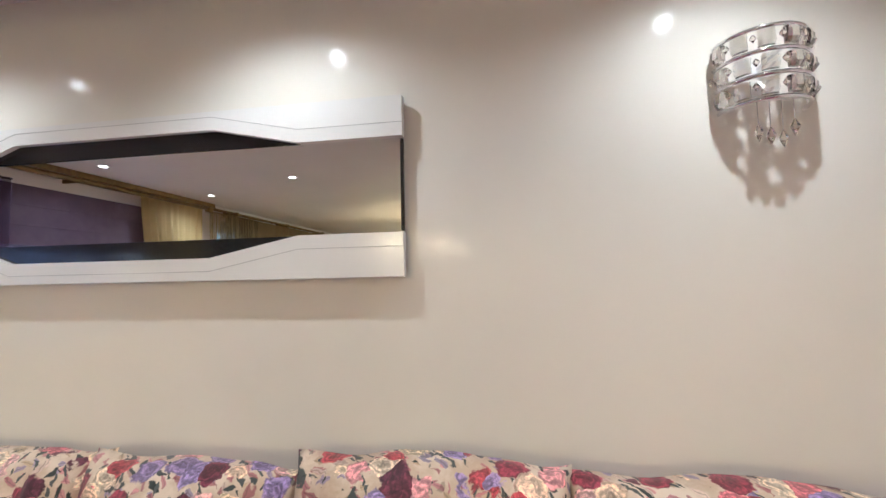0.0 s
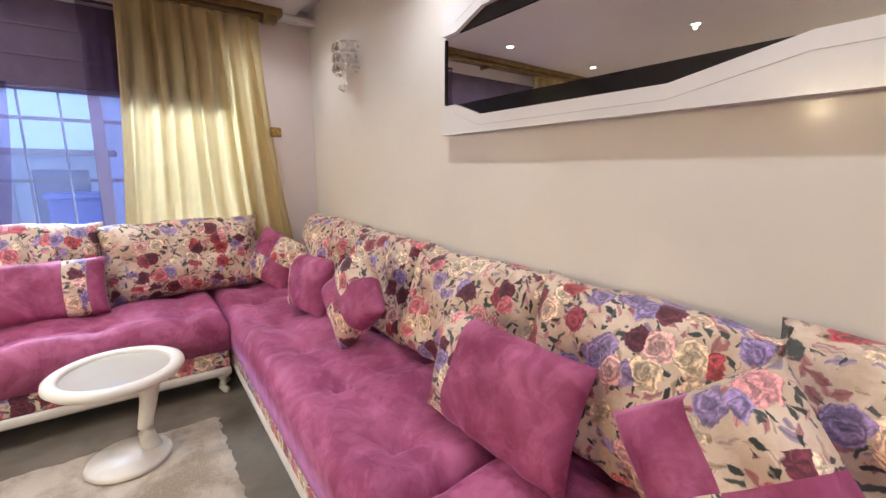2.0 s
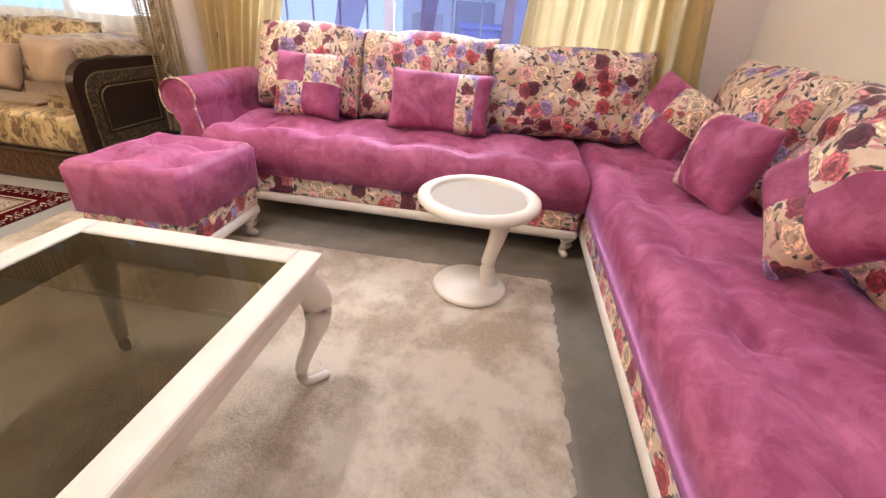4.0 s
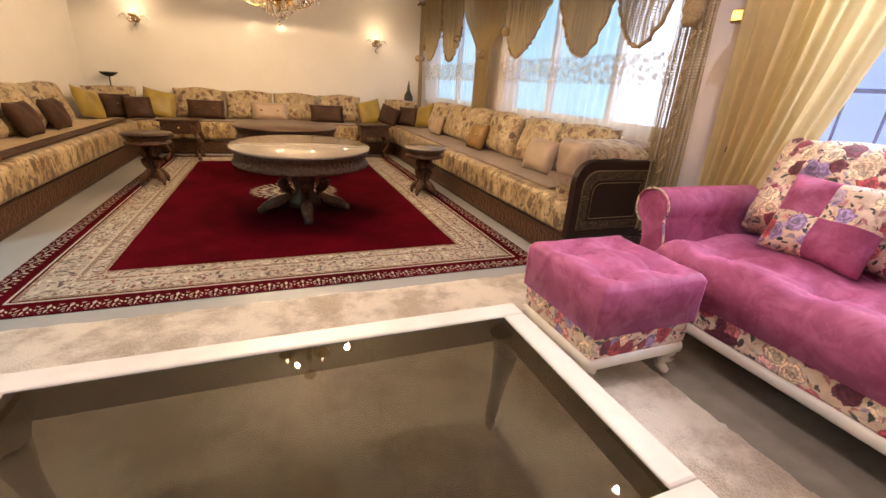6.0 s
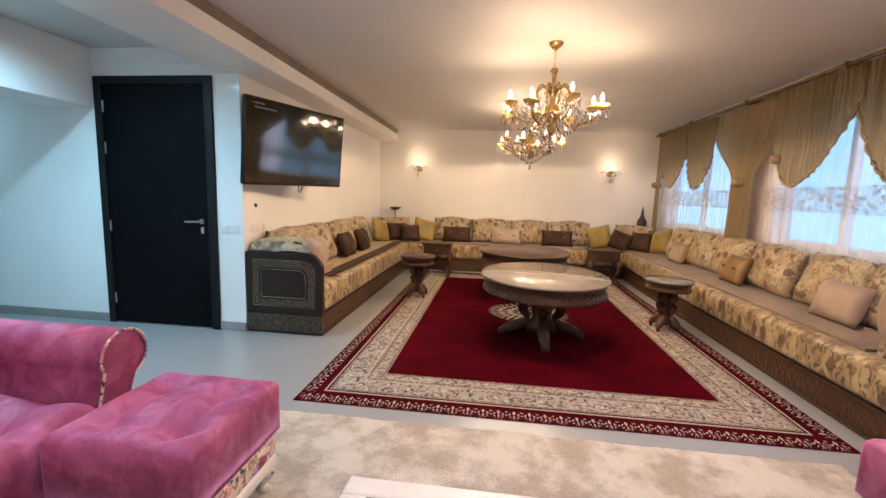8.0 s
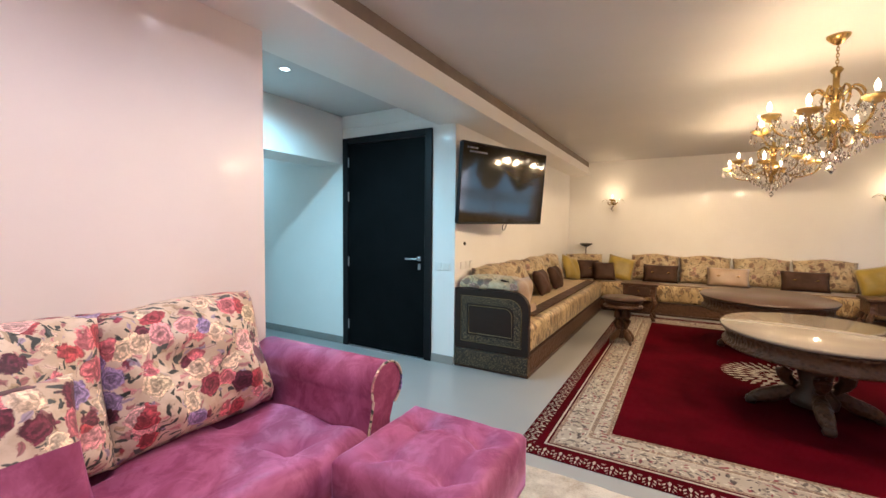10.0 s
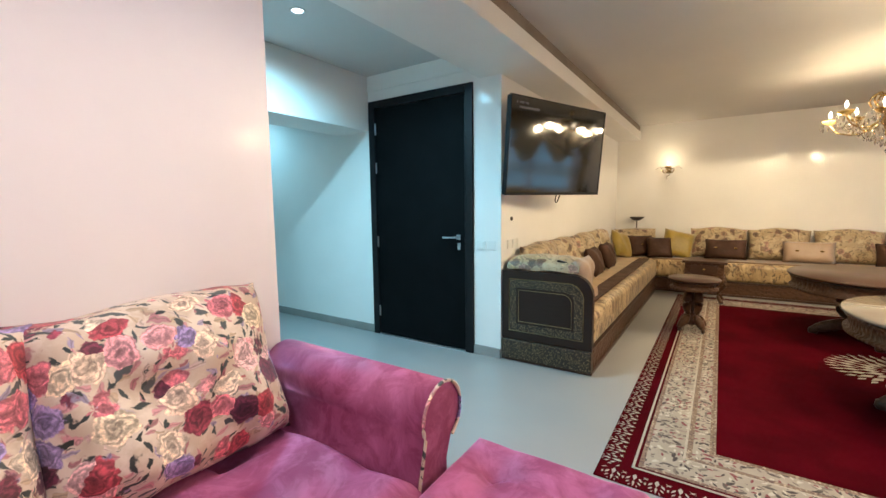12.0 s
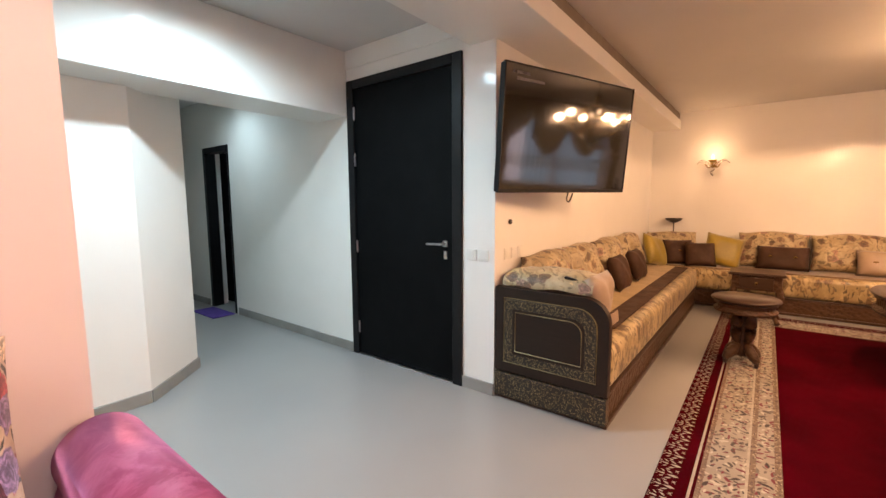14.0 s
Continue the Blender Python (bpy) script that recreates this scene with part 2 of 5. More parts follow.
floor_paint = floor_material()
skirting_grey = plain("grey_skirting", (0.24, 0.23, 0.21), (0.29, 0.28, 0.26), 0.4, 5)
black_door = plain("black_door_lacquer", (0.0022, 0.0026, 0.003), (0.004, 0.0045, 0.005), 0.55, 3, 0.1, 90, Specular_IOR_Level=0.08)
black_frame = plain("black_frame_lacquer", (0.004, 0.004, 0.005), (0.007, 0.007, 0.008), 0.4, 3, Specular_IOR_Level=0.25)
steel = plain("brushed_steel", (0.55, 0.55, 0.56), (0.45, 0.45, 0.46), 0.3, 20, 0.05, 200, 1.0)
chrome = plain("chrome", (0.82, 0.82, 0.84), (0.75, 0.75, 0.77), 0.08, 20, 0.0, 200, 1.0)
white_plastic = plain("white_plastic", (0.78, 0.77, 0.72), (0.74, 0.73, 0.68), 0.4, 6)
white_lacquer = plain("white_lacquer", (0.80, 0.79, 0.76), (0.77, 0.76, 0.73), 0.18, 3, 0.02)
ivory_wood = plain("ivory_painted_wood", (0.74, 0.69, 0.60), (0.66, 0.61, 0.52), 0.35, 8, 0.08, 60)
pink_velvet = velvet("pink_velvet", (0.235, 0.038, 0.102), (0.455, 0.125, 0.25))
rose_print = floral("rose_print", (0.70, 0.57, 0.44), (0.53, 0.39, 0.27),
                    [(0.36, 0.05, 0.06), (0.58, 0.26, 0.26), (0.085, 0.014, 0.03), (0.25, 0.18, 0.33), (0.64, 0.46, 0.32), (0.12, 0.018, 0.035), (0.50, 0.14, 0.16), (0.60, 0.47, 0.31), (0.60, 0.36, 0.33), (0.22, 0.03, 0.05), (0.62, 0.50, 0.36), (0.26, 0.19, 0.37)],
                    11.5, (0.016, 0.020, 0.016), [(0.60, 0.24, 0.25), (0.50, 0.35, 0.21), (0.34, 0.09, 0.11), (0.68, 0.50, 0.40), (0.46, 0.16, 0.18), (0.30, 0.23, 0.36)], 0.6, 0.53)
salon_print = floral("salon_brocade", (0.50, 0.40, 0.24), (0.36, 0.27, 0.15),
                     [(0.15, 0.075, 0.04), (0.24, 0.14, 0.075), (0.10, 0.055, 0.03), (0.30, 0.16, 0.11), (0.40, 0.28, 0.14)], 9.5, (0.12, 0.09, 0.04),
                     [(0.38, 0.27, 0.13), (0.50, 0.36, 0.20), (0.26, 0.17, 0.09)], 0.5, 0.38, 0.1, (1, 1, 1), 0.9)
salon_stripe = floral("salon_brocade_front", (0.54, 0.41, 0.22), (0.34, 0.245, 0.115),
                      [(0.12, 0.065, 0.03), (0.19, 0.115, 0.05), (0.28, 0.18, 0.08)], 10.0, (0.07, 0.048, 0.02),
                      [(0.30, 0.20, 0.09), (0.42, 0.29, 0.13), (0.20, 0.12, 0.06)], 0.33, 0.40, 0.1, (1, 1, 0.55), 0.9)
tan_cloth = plain("tan_satin_cloth", (0.17, 0.105, 0.052), (0.245, 0.155, 0.082), 0.5, 5, 0.1, 300, Sheen_Weight=0.3)
gold_cover = plain("gold_seat_cover", (0.40, 0.27, 0.10), (0.52, 0.37, 0.16), 0.45, 6, 0.12, 250, Sheen_Weight=0.2)
brown_satin = plain("brown_satin", (0.048, 0.022, 0.013), (0.085, 0.043, 0.026), 0.6, 5, 0.1, 300, Specular_IOR_Level=0.2)
beige_satin = plain("beige_satin", (0.36, 0.25, 0.165), (0.43, 0.31, 0.21), 0.42, 5, 0.1, 300, Sheen_Weight=0.2)
mustard = plain("mustard_satin", (0.24, 0.165, 0.012), (0.36, 0.25, 0.027), 0.45, 5, 0.1, 300, Sheen_Weight=0.2)
copper_satin = plain("copper_satin", (0.20, 0.11, 0.03), (0.30, 0.17, 0.05), 0.4, 5, 0.1, 300)


def wood(name, c1, c2, rough=0.35, carve=0.0):
    n = Nodes(name)
    stretch = n.add("ShaderNodeMapping")
    stretch.inputs["Scale"].default_value = (3, 3, 22)
    n.join(n.co, stretch.inputs[0])
    grain = n.noise(3.0, 5, 0.6, stretch.outputs[0])
    if carve:
        v = n.voronoi(30).outputs["Distance"]
        n.bump(v, carve, 0.012)
        shade = n.mix(n.span(v, 0.1, 0.5, 0.0, 0.6), n.mix(grain, c1, c2), tuple(1.6 * a for a in c2))
        return n.done(shade, rough, Specular_IOR_Level=0.3)
    n.bump(grain, 0.1, 0.003)
    return n.done(n.mix(grain, c1, c2), rough, Specular_IOR_Level=0.3)


dark_wood = wood("dark_walnut", (0.016, 0.008, 0.005), (0.028, 0.014, 0.009), 0.4)
carved_wood = wood("carved_walnut", (0.032, 0.014, 0.007), (0.064, 0.030, 0.014), 0.4, 0.8)
brown_wood = wood("brown_walnut", (0.035, 0.017, 0.010), (0.075, 0.040, 0.024), 0.3)


def inlay_material():
    n = Nodes("gilt_inlay")
    c = n.mix(n.noise(9, 3), (0.016, 0.010, 0.007), (0.030, 0.018, 0.011))
    for scale, ln, wd in ((46.0, 0.55, 0.15), (70.0, 0.5, 0.2)):
        mask, tint, across, along = sprigs(n, n.co, scale, ln, wd)
        c = n.mix(n.maths("MULTIPLY", mask, n.span(tint.outputs[1], 0.2, 0.25, 0.0, 0.9)), c, n.mix(tint.outputs[0], (0.14, 0.10, 0.042), (0.27, 0.20, 0.095)))
    n.bump(n.noise(70, 3), 0.4, 0.004)
    return n.done(c, 0.4)


gilt_inlay = inlay_material()
gilt_bead = plain("gilt_bead", (0.26, 0.19, 0.085), (0.17, 0.12, 0.05), 0.4, 30, 0.1, 120, 0.3)
marble = plain("cream_marble_top", (0.20, 0.17, 0.14), (0.245, 0.21, 0.17), 0.12, 3, 0.0)
brass = plain("antique_brass", (0.52, 0.36, 0.12), (0.40, 0.27, 0.09), 0.25, 30, 0.05, 200, 1.0)
gold_wood = plain("gilded_wood", (0.24, 0.16, 0.06), (0.15, 0.10, 0.045), 0.35, 12, 0.1, 90, 0.6)
dark_metal = plain("dark_bronze", (0.05, 0.045, 0.04), (0.09, 0.08, 0.07), 0.4, 12, 0.1, 90, 0.7)


def glass(name, colour, rough=0.0, ior=1.45):
    n = Nodes(name)
    return n.done(colour, rough, Transmission_Weight=1.0, IOR=ior)


clear_glass = glass("window_glass", (0.97, 0.99, 0.98), 0.0, 1.1)
crystal = glass("cut_crystal", (0.98, 0.96, 0.93), 0.02, 1.55)
amber_glass = plain("amber_glass_tray", (0.55, 0.36, 0.10), (0.62, 0.44, 0.16), 0.15, 20, 0.05, Transmission_Weight=0.5)
smoked_glass = glass("smoked_table_glass", (0.24, 0.217, 0.155), 0.0, 1.6)
frosted_top = plain("pale_glass_top", (0.48, 0.45, 0.39), (0.44, 0.41, 0.35), 0.03, 2, 0.0)
mirror_glass = plain("mirror_silver", (0.86, 0.87, 0.86), (0.86, 0.87, 0.86), 0.01, 1, 0.0, 10, 1.0)
black_gloss = plain("black_gloss_bevel", (0.012, 0.011, 0.012), (0.016, 0.015, 0.016), 0.12, 3, 0.0)
screen_black = plain("dark_screen", (0.003, 0.003, 0.004), (0.004, 0.004, 0.005), 0.065, 2, 0.0, IOR=2.0, Specular_IOR_Level=0.5)
screen_text = plain("grey_screen_text", (0.10, 0.10, 0.12), (0.12, 0.12, 0.14), 0.3)
lamp_disc = glowing("downlight_disc", (1.0, 0.93, 0.85), 14)
lamp_disc_cool = glowing("cool_downlight_disc", (0.80, 0.94, 1.0), 14)
bulb_glow = glowing("warm_bulb", (1.0, 0.82, 0.52), 16)
gold_curtain = see_through("gold_satin_curtain", (0.64, 0.52, 0.27), 1.0, 0.55)
salon_curtain = see_through("bronze_organza", (0.36, 0.275, 0.14), 0.97, 0.32)
salon_net = see_through("woven_bronze_net", (0.36, 0.275, 0.14), 0.42, 0.35, 170)
lace = see_through("white_lace_sheer", (0.78, 0.83, 0.84), 0.34, 0.5)
lace_band = see_through("lace_band", (0.46, 0.42, 0.33), 0.36, 0.45, None, 17)
blue_voile = see_through("pale_blue_voile", (0.34, 0.38, 0.66), 0.22, 0.5)
violet_voile = see_through("violet_voile", (0.10, 0.06, 0.16), 0.62, 0.4)
violet_blind = plain("violet_blind_cloth", (0.095, 0.065, 0.115), (0.12, 0.085, 0.14), 0.75, 5, 0.1, 300)
rope_fringe = plain("bronze_rope_fringe", (0.34, 0.25, 0.13), (0.24, 0.17, 0.09), 0.7, 40, 0.4, 160)
purple_mat = plain("purple_mat", (0.07, 0.03, 0.22), (0.10, 0.05, 0.28), 0.9, 20, 0.4, 300)


def rug_field():
    n = Nodes("crimson_pile")
    c = n.mix(n.span(n.noise(2.2, 5, 0.6), 0.35, 0.65), (0.042, 0.0004, 0.0025), (0.070, 0.0008, 0.0045))
    n.bump(n.noise(500, 2), 0.5, 0.004)
    return n.done(c, 0.95, Specular_IOR_Level=0.03)


def rug_band(name, ground, marks, scale, amount):
    """Woven band: rows of small leaves and curls in several inks."""
    n = Nodes(name)
    c = n.mix(n.span(n.noise(5, 4), 0.3, 0.7), ground, tuple(0.8 * g for g in ground))
    for sc, ln, wd in ((1.0, 0.55, 0.20), (1.7, 0.55, 0.20)):
        mask, tint, across, along = sprigs(n, n.co, scale * sc, ln, wd, True)
        ink = n.ramp(tint.outputs[0], [(i / len(marks), m) for i, m in enumerate(marks)], True)
        c = n.mix(n.maths("MULTIPLY", mask, n.span(tint.outputs[1], amount, amount + 0.02, 0.0, 0.95)), c, ink)
    n.bump(n.noise(500, 2), 0.5, 0.004)
    return n.done(c, 0.9)


crimson = rug_field()
cream_border = rug_band("cream_rug_border", (0.35, 0.30, 0.24), [(0.035, 0.022, 0.022), (0.15, 0.12, 0.10), (0.16, 0.02, 0.03), (0.07, 0.055, 0.045), (0.48, 0.43, 0.35)], 17, 0.22)
taupe_stripe = rug_band("taupe_rug_stripe", (0.20, 0.135, 0.095), [(0.40, 0.32, 0.23), (0.09, 0.05, 0.045)], 34, 0.35)
ivory_pile = plain("ivory_rug_pile", (0.42, 0.37, 0.30), (0.34, 0.30, 0.24), 0.9, 20, 0.4, 400)


def shag():
    n = Nodes("cream_shag_pile")
    patches = n.span(n.noise(3.4, 8, 0.68), 0.40, 0.62)
    fibre = n.noise(90, 4, 0.7)
    c = n.mix(patches, (0.76, 0.66, 0.52), (0.40, 0.30, 0.19))
    c = n.mix(n.span(fibre, 0.3, 0.7, 0.0, 0.35), c, (0.72, 0.64, 0.52))
    n.bump(fibre, 0.9, 0.02)
    return n.done(c, 0.95, Sheen_Weight=0.2)


cream_shag = shag()
taupe_pile = plain("taupe_carpet_pile", (0.17, 0.145, 0.11), (0.22, 0.19, 0.145), 0.9, 6, 0.5, 260)

# ---- building helpers ----
def part(name, bm, material, parent=None, label="", smooth=False):
    """Links a bmesh as one mesh object under a thing or a part."""
    me = bpy.data.meshes.new(name)
    bmesh.ops.recalc_face_normals(bm, faces=bm.faces)
    if smooth:
        for fc in bm.faces:
            fc.smooth = len(fc.verts) <= 4
    bm.to_mesh(me)
    bm.free()
    for m in (material if isinstance(material, (list, tuple)) else [material]):
        me.materials.append(m)
    ob = new(name, me)
    if parent:
        ob.parent = parent
    if label:
        tagged(ob, label)
    return ob


def thing(name, m, label, category, group=""):
    ob = new(name)
    ob.empty_display_size = 0.1
    ob.matrix_basis = m
    return tagged(ob, label, category, group)


def structure(name, bm, material, label="", smooth=False):
    return tagged(part(name, bm, material, None, "", smooth), label, "", "", "structure")


def add_box(bm, a, b, bevel=0.0, seg=2):
    made = bmesh.ops.create_cube(bm, size=1)["verts"]
    for v in made:
        v.co = Vector([(a[i] + b[i]) / 2 + v.co[i] * abs(b[i] - a[i]) for i in range(3)])
    if bevel:
        edges = list({e for v in made for e in v.link_edges})
        bmesh.ops.bevel(bm, geom=edges, offset=bevel, segments=seg, profile=0.5, affect="EDGES")
    return bm


def box(a, b, bevel=0.0, seg=2):
    return add_box(bmesh.new(), a, b, bevel, seg)


def add_lathe(bm, profile, at=(0, 0, 0), seg=20, sx=1.0, sy=1.0):
    rings = []
    for r, z in profile:
        if r < 1e-5:
            rings.append([bm.verts.new((at[0], at[1], at[2] + z))])
        else:
            rings.append([bm.verts.new((at[0] + sx * r * math.cos(2 * math.pi * i / seg), at[1] + sy * r * math.sin(2 * math.pi * i / seg), at[2] + z)) for i in range(seg)])
    for p, q in zip(rings, rings[1:]):
        for i in range(seg):
            j = (i + 1) % seg
            if len(p) == 1 and len(q) > 1:
                bm.faces.new((p[0], q[j], q[i]))
            elif len(q) == 1 and len(p) > 1:
                bm.faces.new((p[i], p[j], q[0]))
            elif len(p) > 1:
                bm.faces.new((p[i], p[j], q[j], q[i]))
    for ring in (rings[0], rings[-1]):
        if len(ring) > 2:
            bm.faces.new(ring)
    return bm


def lathe(profile, at=(0, 0, 0), seg=20, sx=1.0, sy=1.0):
    return add_lathe(bmesh.new(), profile, at, seg, sx, sy)


def add_tube(bm, points, radii, seg=8, flat=1.0):
    """A round bar along points; flat squeezes it sideways."""
    pts = [Vector(p) for p in points]
    if isinstance(radii, (int, float)):
        radii = [radii] * len(pts)
    rings = []
    for i, p in enumerate(pts):
        way = (pts[min(i + 1, len(pts) - 1)] - pts[max(i - 1, 0)]).normalized()
        side = way.cross(Vector((0, 0, 1)))
        if side.length < 1e-3:
            side = Vector((1, 0, 0))
        side.normalize()
        up = side.cross(way).normalized()
        rings.append([bm.verts.new(p + radii[i] * (flat * math.cos(2 * math.pi * k / seg) * side + math.sin(2 * math.pi * k / seg) * up)) for k in range(seg)])
    for p, q in zip(rings, rings[1:]):
        for k in range(seg):
            bm.faces.new((p[k], p[(k + 1) % seg], q[(k + 1) % seg], q[k]))
    bm.faces.new(rings[0])
    bm.faces.new(rings[-1])
    return bm


def tube(points, radii, seg=8, flat=1.0):
    return add_tube(bmesh.new(), points, radii, seg, flat)


def curve(points, steps=6):
    """A smooth line through the points."""
    p = [Vector(q) for q in points]
    p = [2 * p[0] - p[1]] + p + [2 * p[-1] - p[-2]]
    out = []
    for i in range(1, len(p) - 2):
        for s in range(steps):
            t = s / steps
            out.append(0.5 * (2 * p[i] + (p[i + 1] - p[i - 1]) * t + (2 * p[i - 1] - 5 * p[i] + 4 * p[i + 1] - p[i + 2]) * t * t + (3 * p[i] - p[i - 1] - 3 * p[i + 1] + p[i + 2]) * t ** 3))
    return out + [p[-2]]


def add_prism(bm, outline, place, d0, d1):
    """An outline of (u, v) pushed from depth d0 to d1; place(u, v, d) gives the point."""
    a = [bm.verts.new(place(u, v, d0)) for u, v in outline]
    b = [bm.verts.new(place(u, v, d1)) for u, v in outline]
    bm.faces.new(a)
    bm.faces.new(b)
    n = len(a)
    for i in range(n):
        bm.faces.new((a[i], a[(i + 1) % n], b[(i + 1) % n], b[i]))
    return bm


def prism(outline, place, d0, d1):
    return add_prism(bmesh.new(), outline, place, d0, d1)


def sheet(nu, nv, f, pick=None):
    """A cloth: f(u, v) for u, v in 0..1; pick(u, v) chooses a material slot."""
    bm = bmesh.new()
    g = [[bm.verts.new(f(i / nu, j / nv)) for i in range(nu + 1)] for j in range(nv + 1)]
    for j in range(nv):
        for i in range(nu):
            fc = bm.faces.new((g[j][i], g[j][i + 1], g[j + 1][i + 1], g[j + 1][i]))
            fc.smooth = True
            if pick:
                fc.material_index = pick((i + 0.5) / nu, (j + 0.5) / nv)
    return bm


def pillow_mesh(w, h, t, n=12, hump=0.0, pick=None, sag=0.0, crease=0.0):
    """A stuffed cushion standing on its lower edge: wide along x, thick along y, high along z."""
    bm = bmesh.new()
    sides = []
    for sign in (-1, 1):
        g = []
        for j in range(n + 1):
            row = []
            for i in range(n + 1):
                u, v = 2 * i / n - 1, 2 * j / n - 1
                full = max(0.0, (1 - u ** 4) * (1 - v ** 4)) ** 0.55
                x = w / 2 * u * (1 - 0.05 * (1 - v * v))
                z = h / 2 * (1 + v * (1 - 0.05 * (1 - u * u)))
                if hump and v > 0:
                    z += hump * v * math.cos(u * math.pi / 2) ** 2
                z -= sag * (1 - u * u) * max(v, 0)
                y = sign * t / 2 * full * (1.0 + 0.12 * math.sin(5 * u + 3 * v + w * 9))
                if crease:
                    gather = 1 - full ** 2
                    y += sign * crease * full * (noise.noise(Vector((x * 9 + 7 * w, z * 9, sign))) + 0.8 * gather * math.sin(x * 60 + 5 * w))
                    z += crease * 0.5 * noise.noise(Vector((x * 7, sign * 0.0, z * 7 + w)))
                if sign > 0 and (i in (0, n) or j in (0, n)):
                    row.append(sides[0][j][i])
                else:
                    row.append(bm.verts.new((x, y, z)))
            g.append(row)
        sides.append(g)
        for j in range(n):
            for i in range(n):
                q = (g[j][i], g[j][i + 1], g[j + 1][i + 1], g[j + 1][i])
                fc = bm.faces.new(q if sign < 0 else q[::-1])
                fc.smooth = True
                if pick:
                    fc.material_index = pick((i + 0.5) / n, (j + 0.5) / n)
    return bm


def tufted(x0, x1, y0, y1, z0, z1, nx, ny, dip=0.04, res=0.05, puff=0.034, crease="diamond", soft_rim=0.055):
    """An upholstered block with a buttoned top and soft edges."""
    bm = bmesh.new()
    mx, my = max(8, int((x1 - x0) / res)), max(8, int((y1 - y0) / res))
    buttons = [(x0 + (i + 0.5) * (x1 - x0) / nx, y0 + (j + 0.5) * (y1 - y0) / ny) for i in range(nx) for j in range(ny)]
    rx, ry = (x1 - x0) / nx, (y1 - y0) / ny

    def soft(k, m, lo, hi):
        # closer rows at the rims, so that the edge rounds off
        e = [0.0, 0.22 * soft_rim, 0.55 * soft_rim, soft_rim]
        if k < 4:
            return lo + e[k]
        if k > m - 4:
            return hi - e[m - k]
        return lo + soft_rim + (hi - lo - 2 * soft_rim) * (k - 3) / (m - 6)

    g = []
    for j in range(my + 1):
        row = []
        for i in range(mx + 1):
            x, y = soft(i, mx, x0, x1), soft(j, my, y0, y1)
            edge = min(x - x0, x1 - x, y - y0, y1 - y)
            z = z1 - soft_rim * max(0.0, 1 - edge / soft_rim) ** 2
            for bx, by in buttons:
                dx, dy = x - bx, y - by
                d = math.hypot(dx, dy)
                if d < 0.35:
                    # the button, and four creases that run out from it
                    z -= dip * (0.65 * math.exp(-(d / 0.06) ** 2) + 0.5 * math.exp(-(d / 0.022) ** 2))
                    near = min(abs(dx), abs(dy)) if crease == "cross" else abs(abs(dx) - abs(dy)) * 0.7
                    z -= 0.35 * dip * math.exp(-(near / 0.016) ** 2) * math.exp(-(d / 0.15) ** 2) * min(1.0, edge / 0.08)
            z += puff * abs(math.sin(math.pi * (x - x0) / rx + math.pi / 2)) * abs(math.sin(math.pi * (y - y0) / ry + math.pi / 2)) * min(1.0, 0.1 + edge / 0.08)
            row.append(bm.verts.new((x, y, z)))
        g.append(row)
    for j in range(my):
        for i in range(mx):
            bm.faces.new((g[j][i], g[j][i + 1], g[j + 1][i + 1], g[j + 1][i])).smooth = True
    rim = g[0] + [r[-1] for r in g[1:]] + g[-1][-2::-1] + [r[0] for r in g[-2:0:-1]]
    low = [bm.verts.new((v.co.x, v.co.y, z0)) for v in rim]
    for k in range(len(rim)):
        m = (k + 1) % len(rim)
        bm.faces.new((rim[k], low[k], low[m], rim[m])).smooth = True
    bm.faces.new(low)
    return bm


FACE = {"north": 0, "south": 180, "east": -90, "west": 90}  # the wall at a cushion's back

# ---- structure ----
S, N, E, TVX, DOORY = -1.68, 8.1, 4.25, -1.14, 3.5
structure("floor", box((-7.4, S - 0.2, -0.15), (E + 0.2, N + 0.2, 0)), floor_paint, "smooth grey floor")
# the ceiling stops short of the south wall and leaves a shadow gap there
GAP = -1.52
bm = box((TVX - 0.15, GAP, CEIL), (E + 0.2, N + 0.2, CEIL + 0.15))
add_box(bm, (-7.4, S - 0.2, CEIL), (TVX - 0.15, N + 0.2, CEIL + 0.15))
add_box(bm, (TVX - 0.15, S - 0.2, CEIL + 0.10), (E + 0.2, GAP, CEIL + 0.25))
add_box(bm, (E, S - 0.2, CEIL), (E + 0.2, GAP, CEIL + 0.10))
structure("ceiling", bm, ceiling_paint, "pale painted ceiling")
structure("wall_south", box((TVX - 0.15, S - 0.2, 0), (E, S, CEIL + 0.10)), wall_paint, "glossy beige wall behind the rose sofa")
structure("wall_north", box((TVX, N, 0), (E, N + 0.2, CEIL)), white_paint, "cream wall")
structure("wall_tv", box((TVX - 0.2, DOORY + 0.2, 0), (TVX, N + 0.2, CEIL)), white_paint, "cream wall behind the television")
structure("wall_left", box((TVX - 0.15, S, 0), (TVX, 1.37, CEIL)), pink_paint, "rosy white wall")
# the two beams under the ceiling
structure("beam", box((TVX - 0.2, -0.9, 2.37), (-0.78, N, 2.50), 0.004, 1), white_paint, "boxed ceiling beam")
# nearly flush strip; its dark taupe colour stands for the shade in the gap
structure("beam_gap", box((TVX - 0.2, -0.88, 2.50), (-0.80, N, CEIL - 0.001)), plain("taupe_gap_shade", (0.20, 0.16, 0.125), (0.24, 0.195, 0.15), 0.7), "dark strip painted as the shade in the gap above the beam")
structure("hall_beam", box((-3.05, S, 2.07), (-2.6, DOORY - 0.002, CEIL - 0.002), 0.004, 1), white_paint, "boxed hall beam")

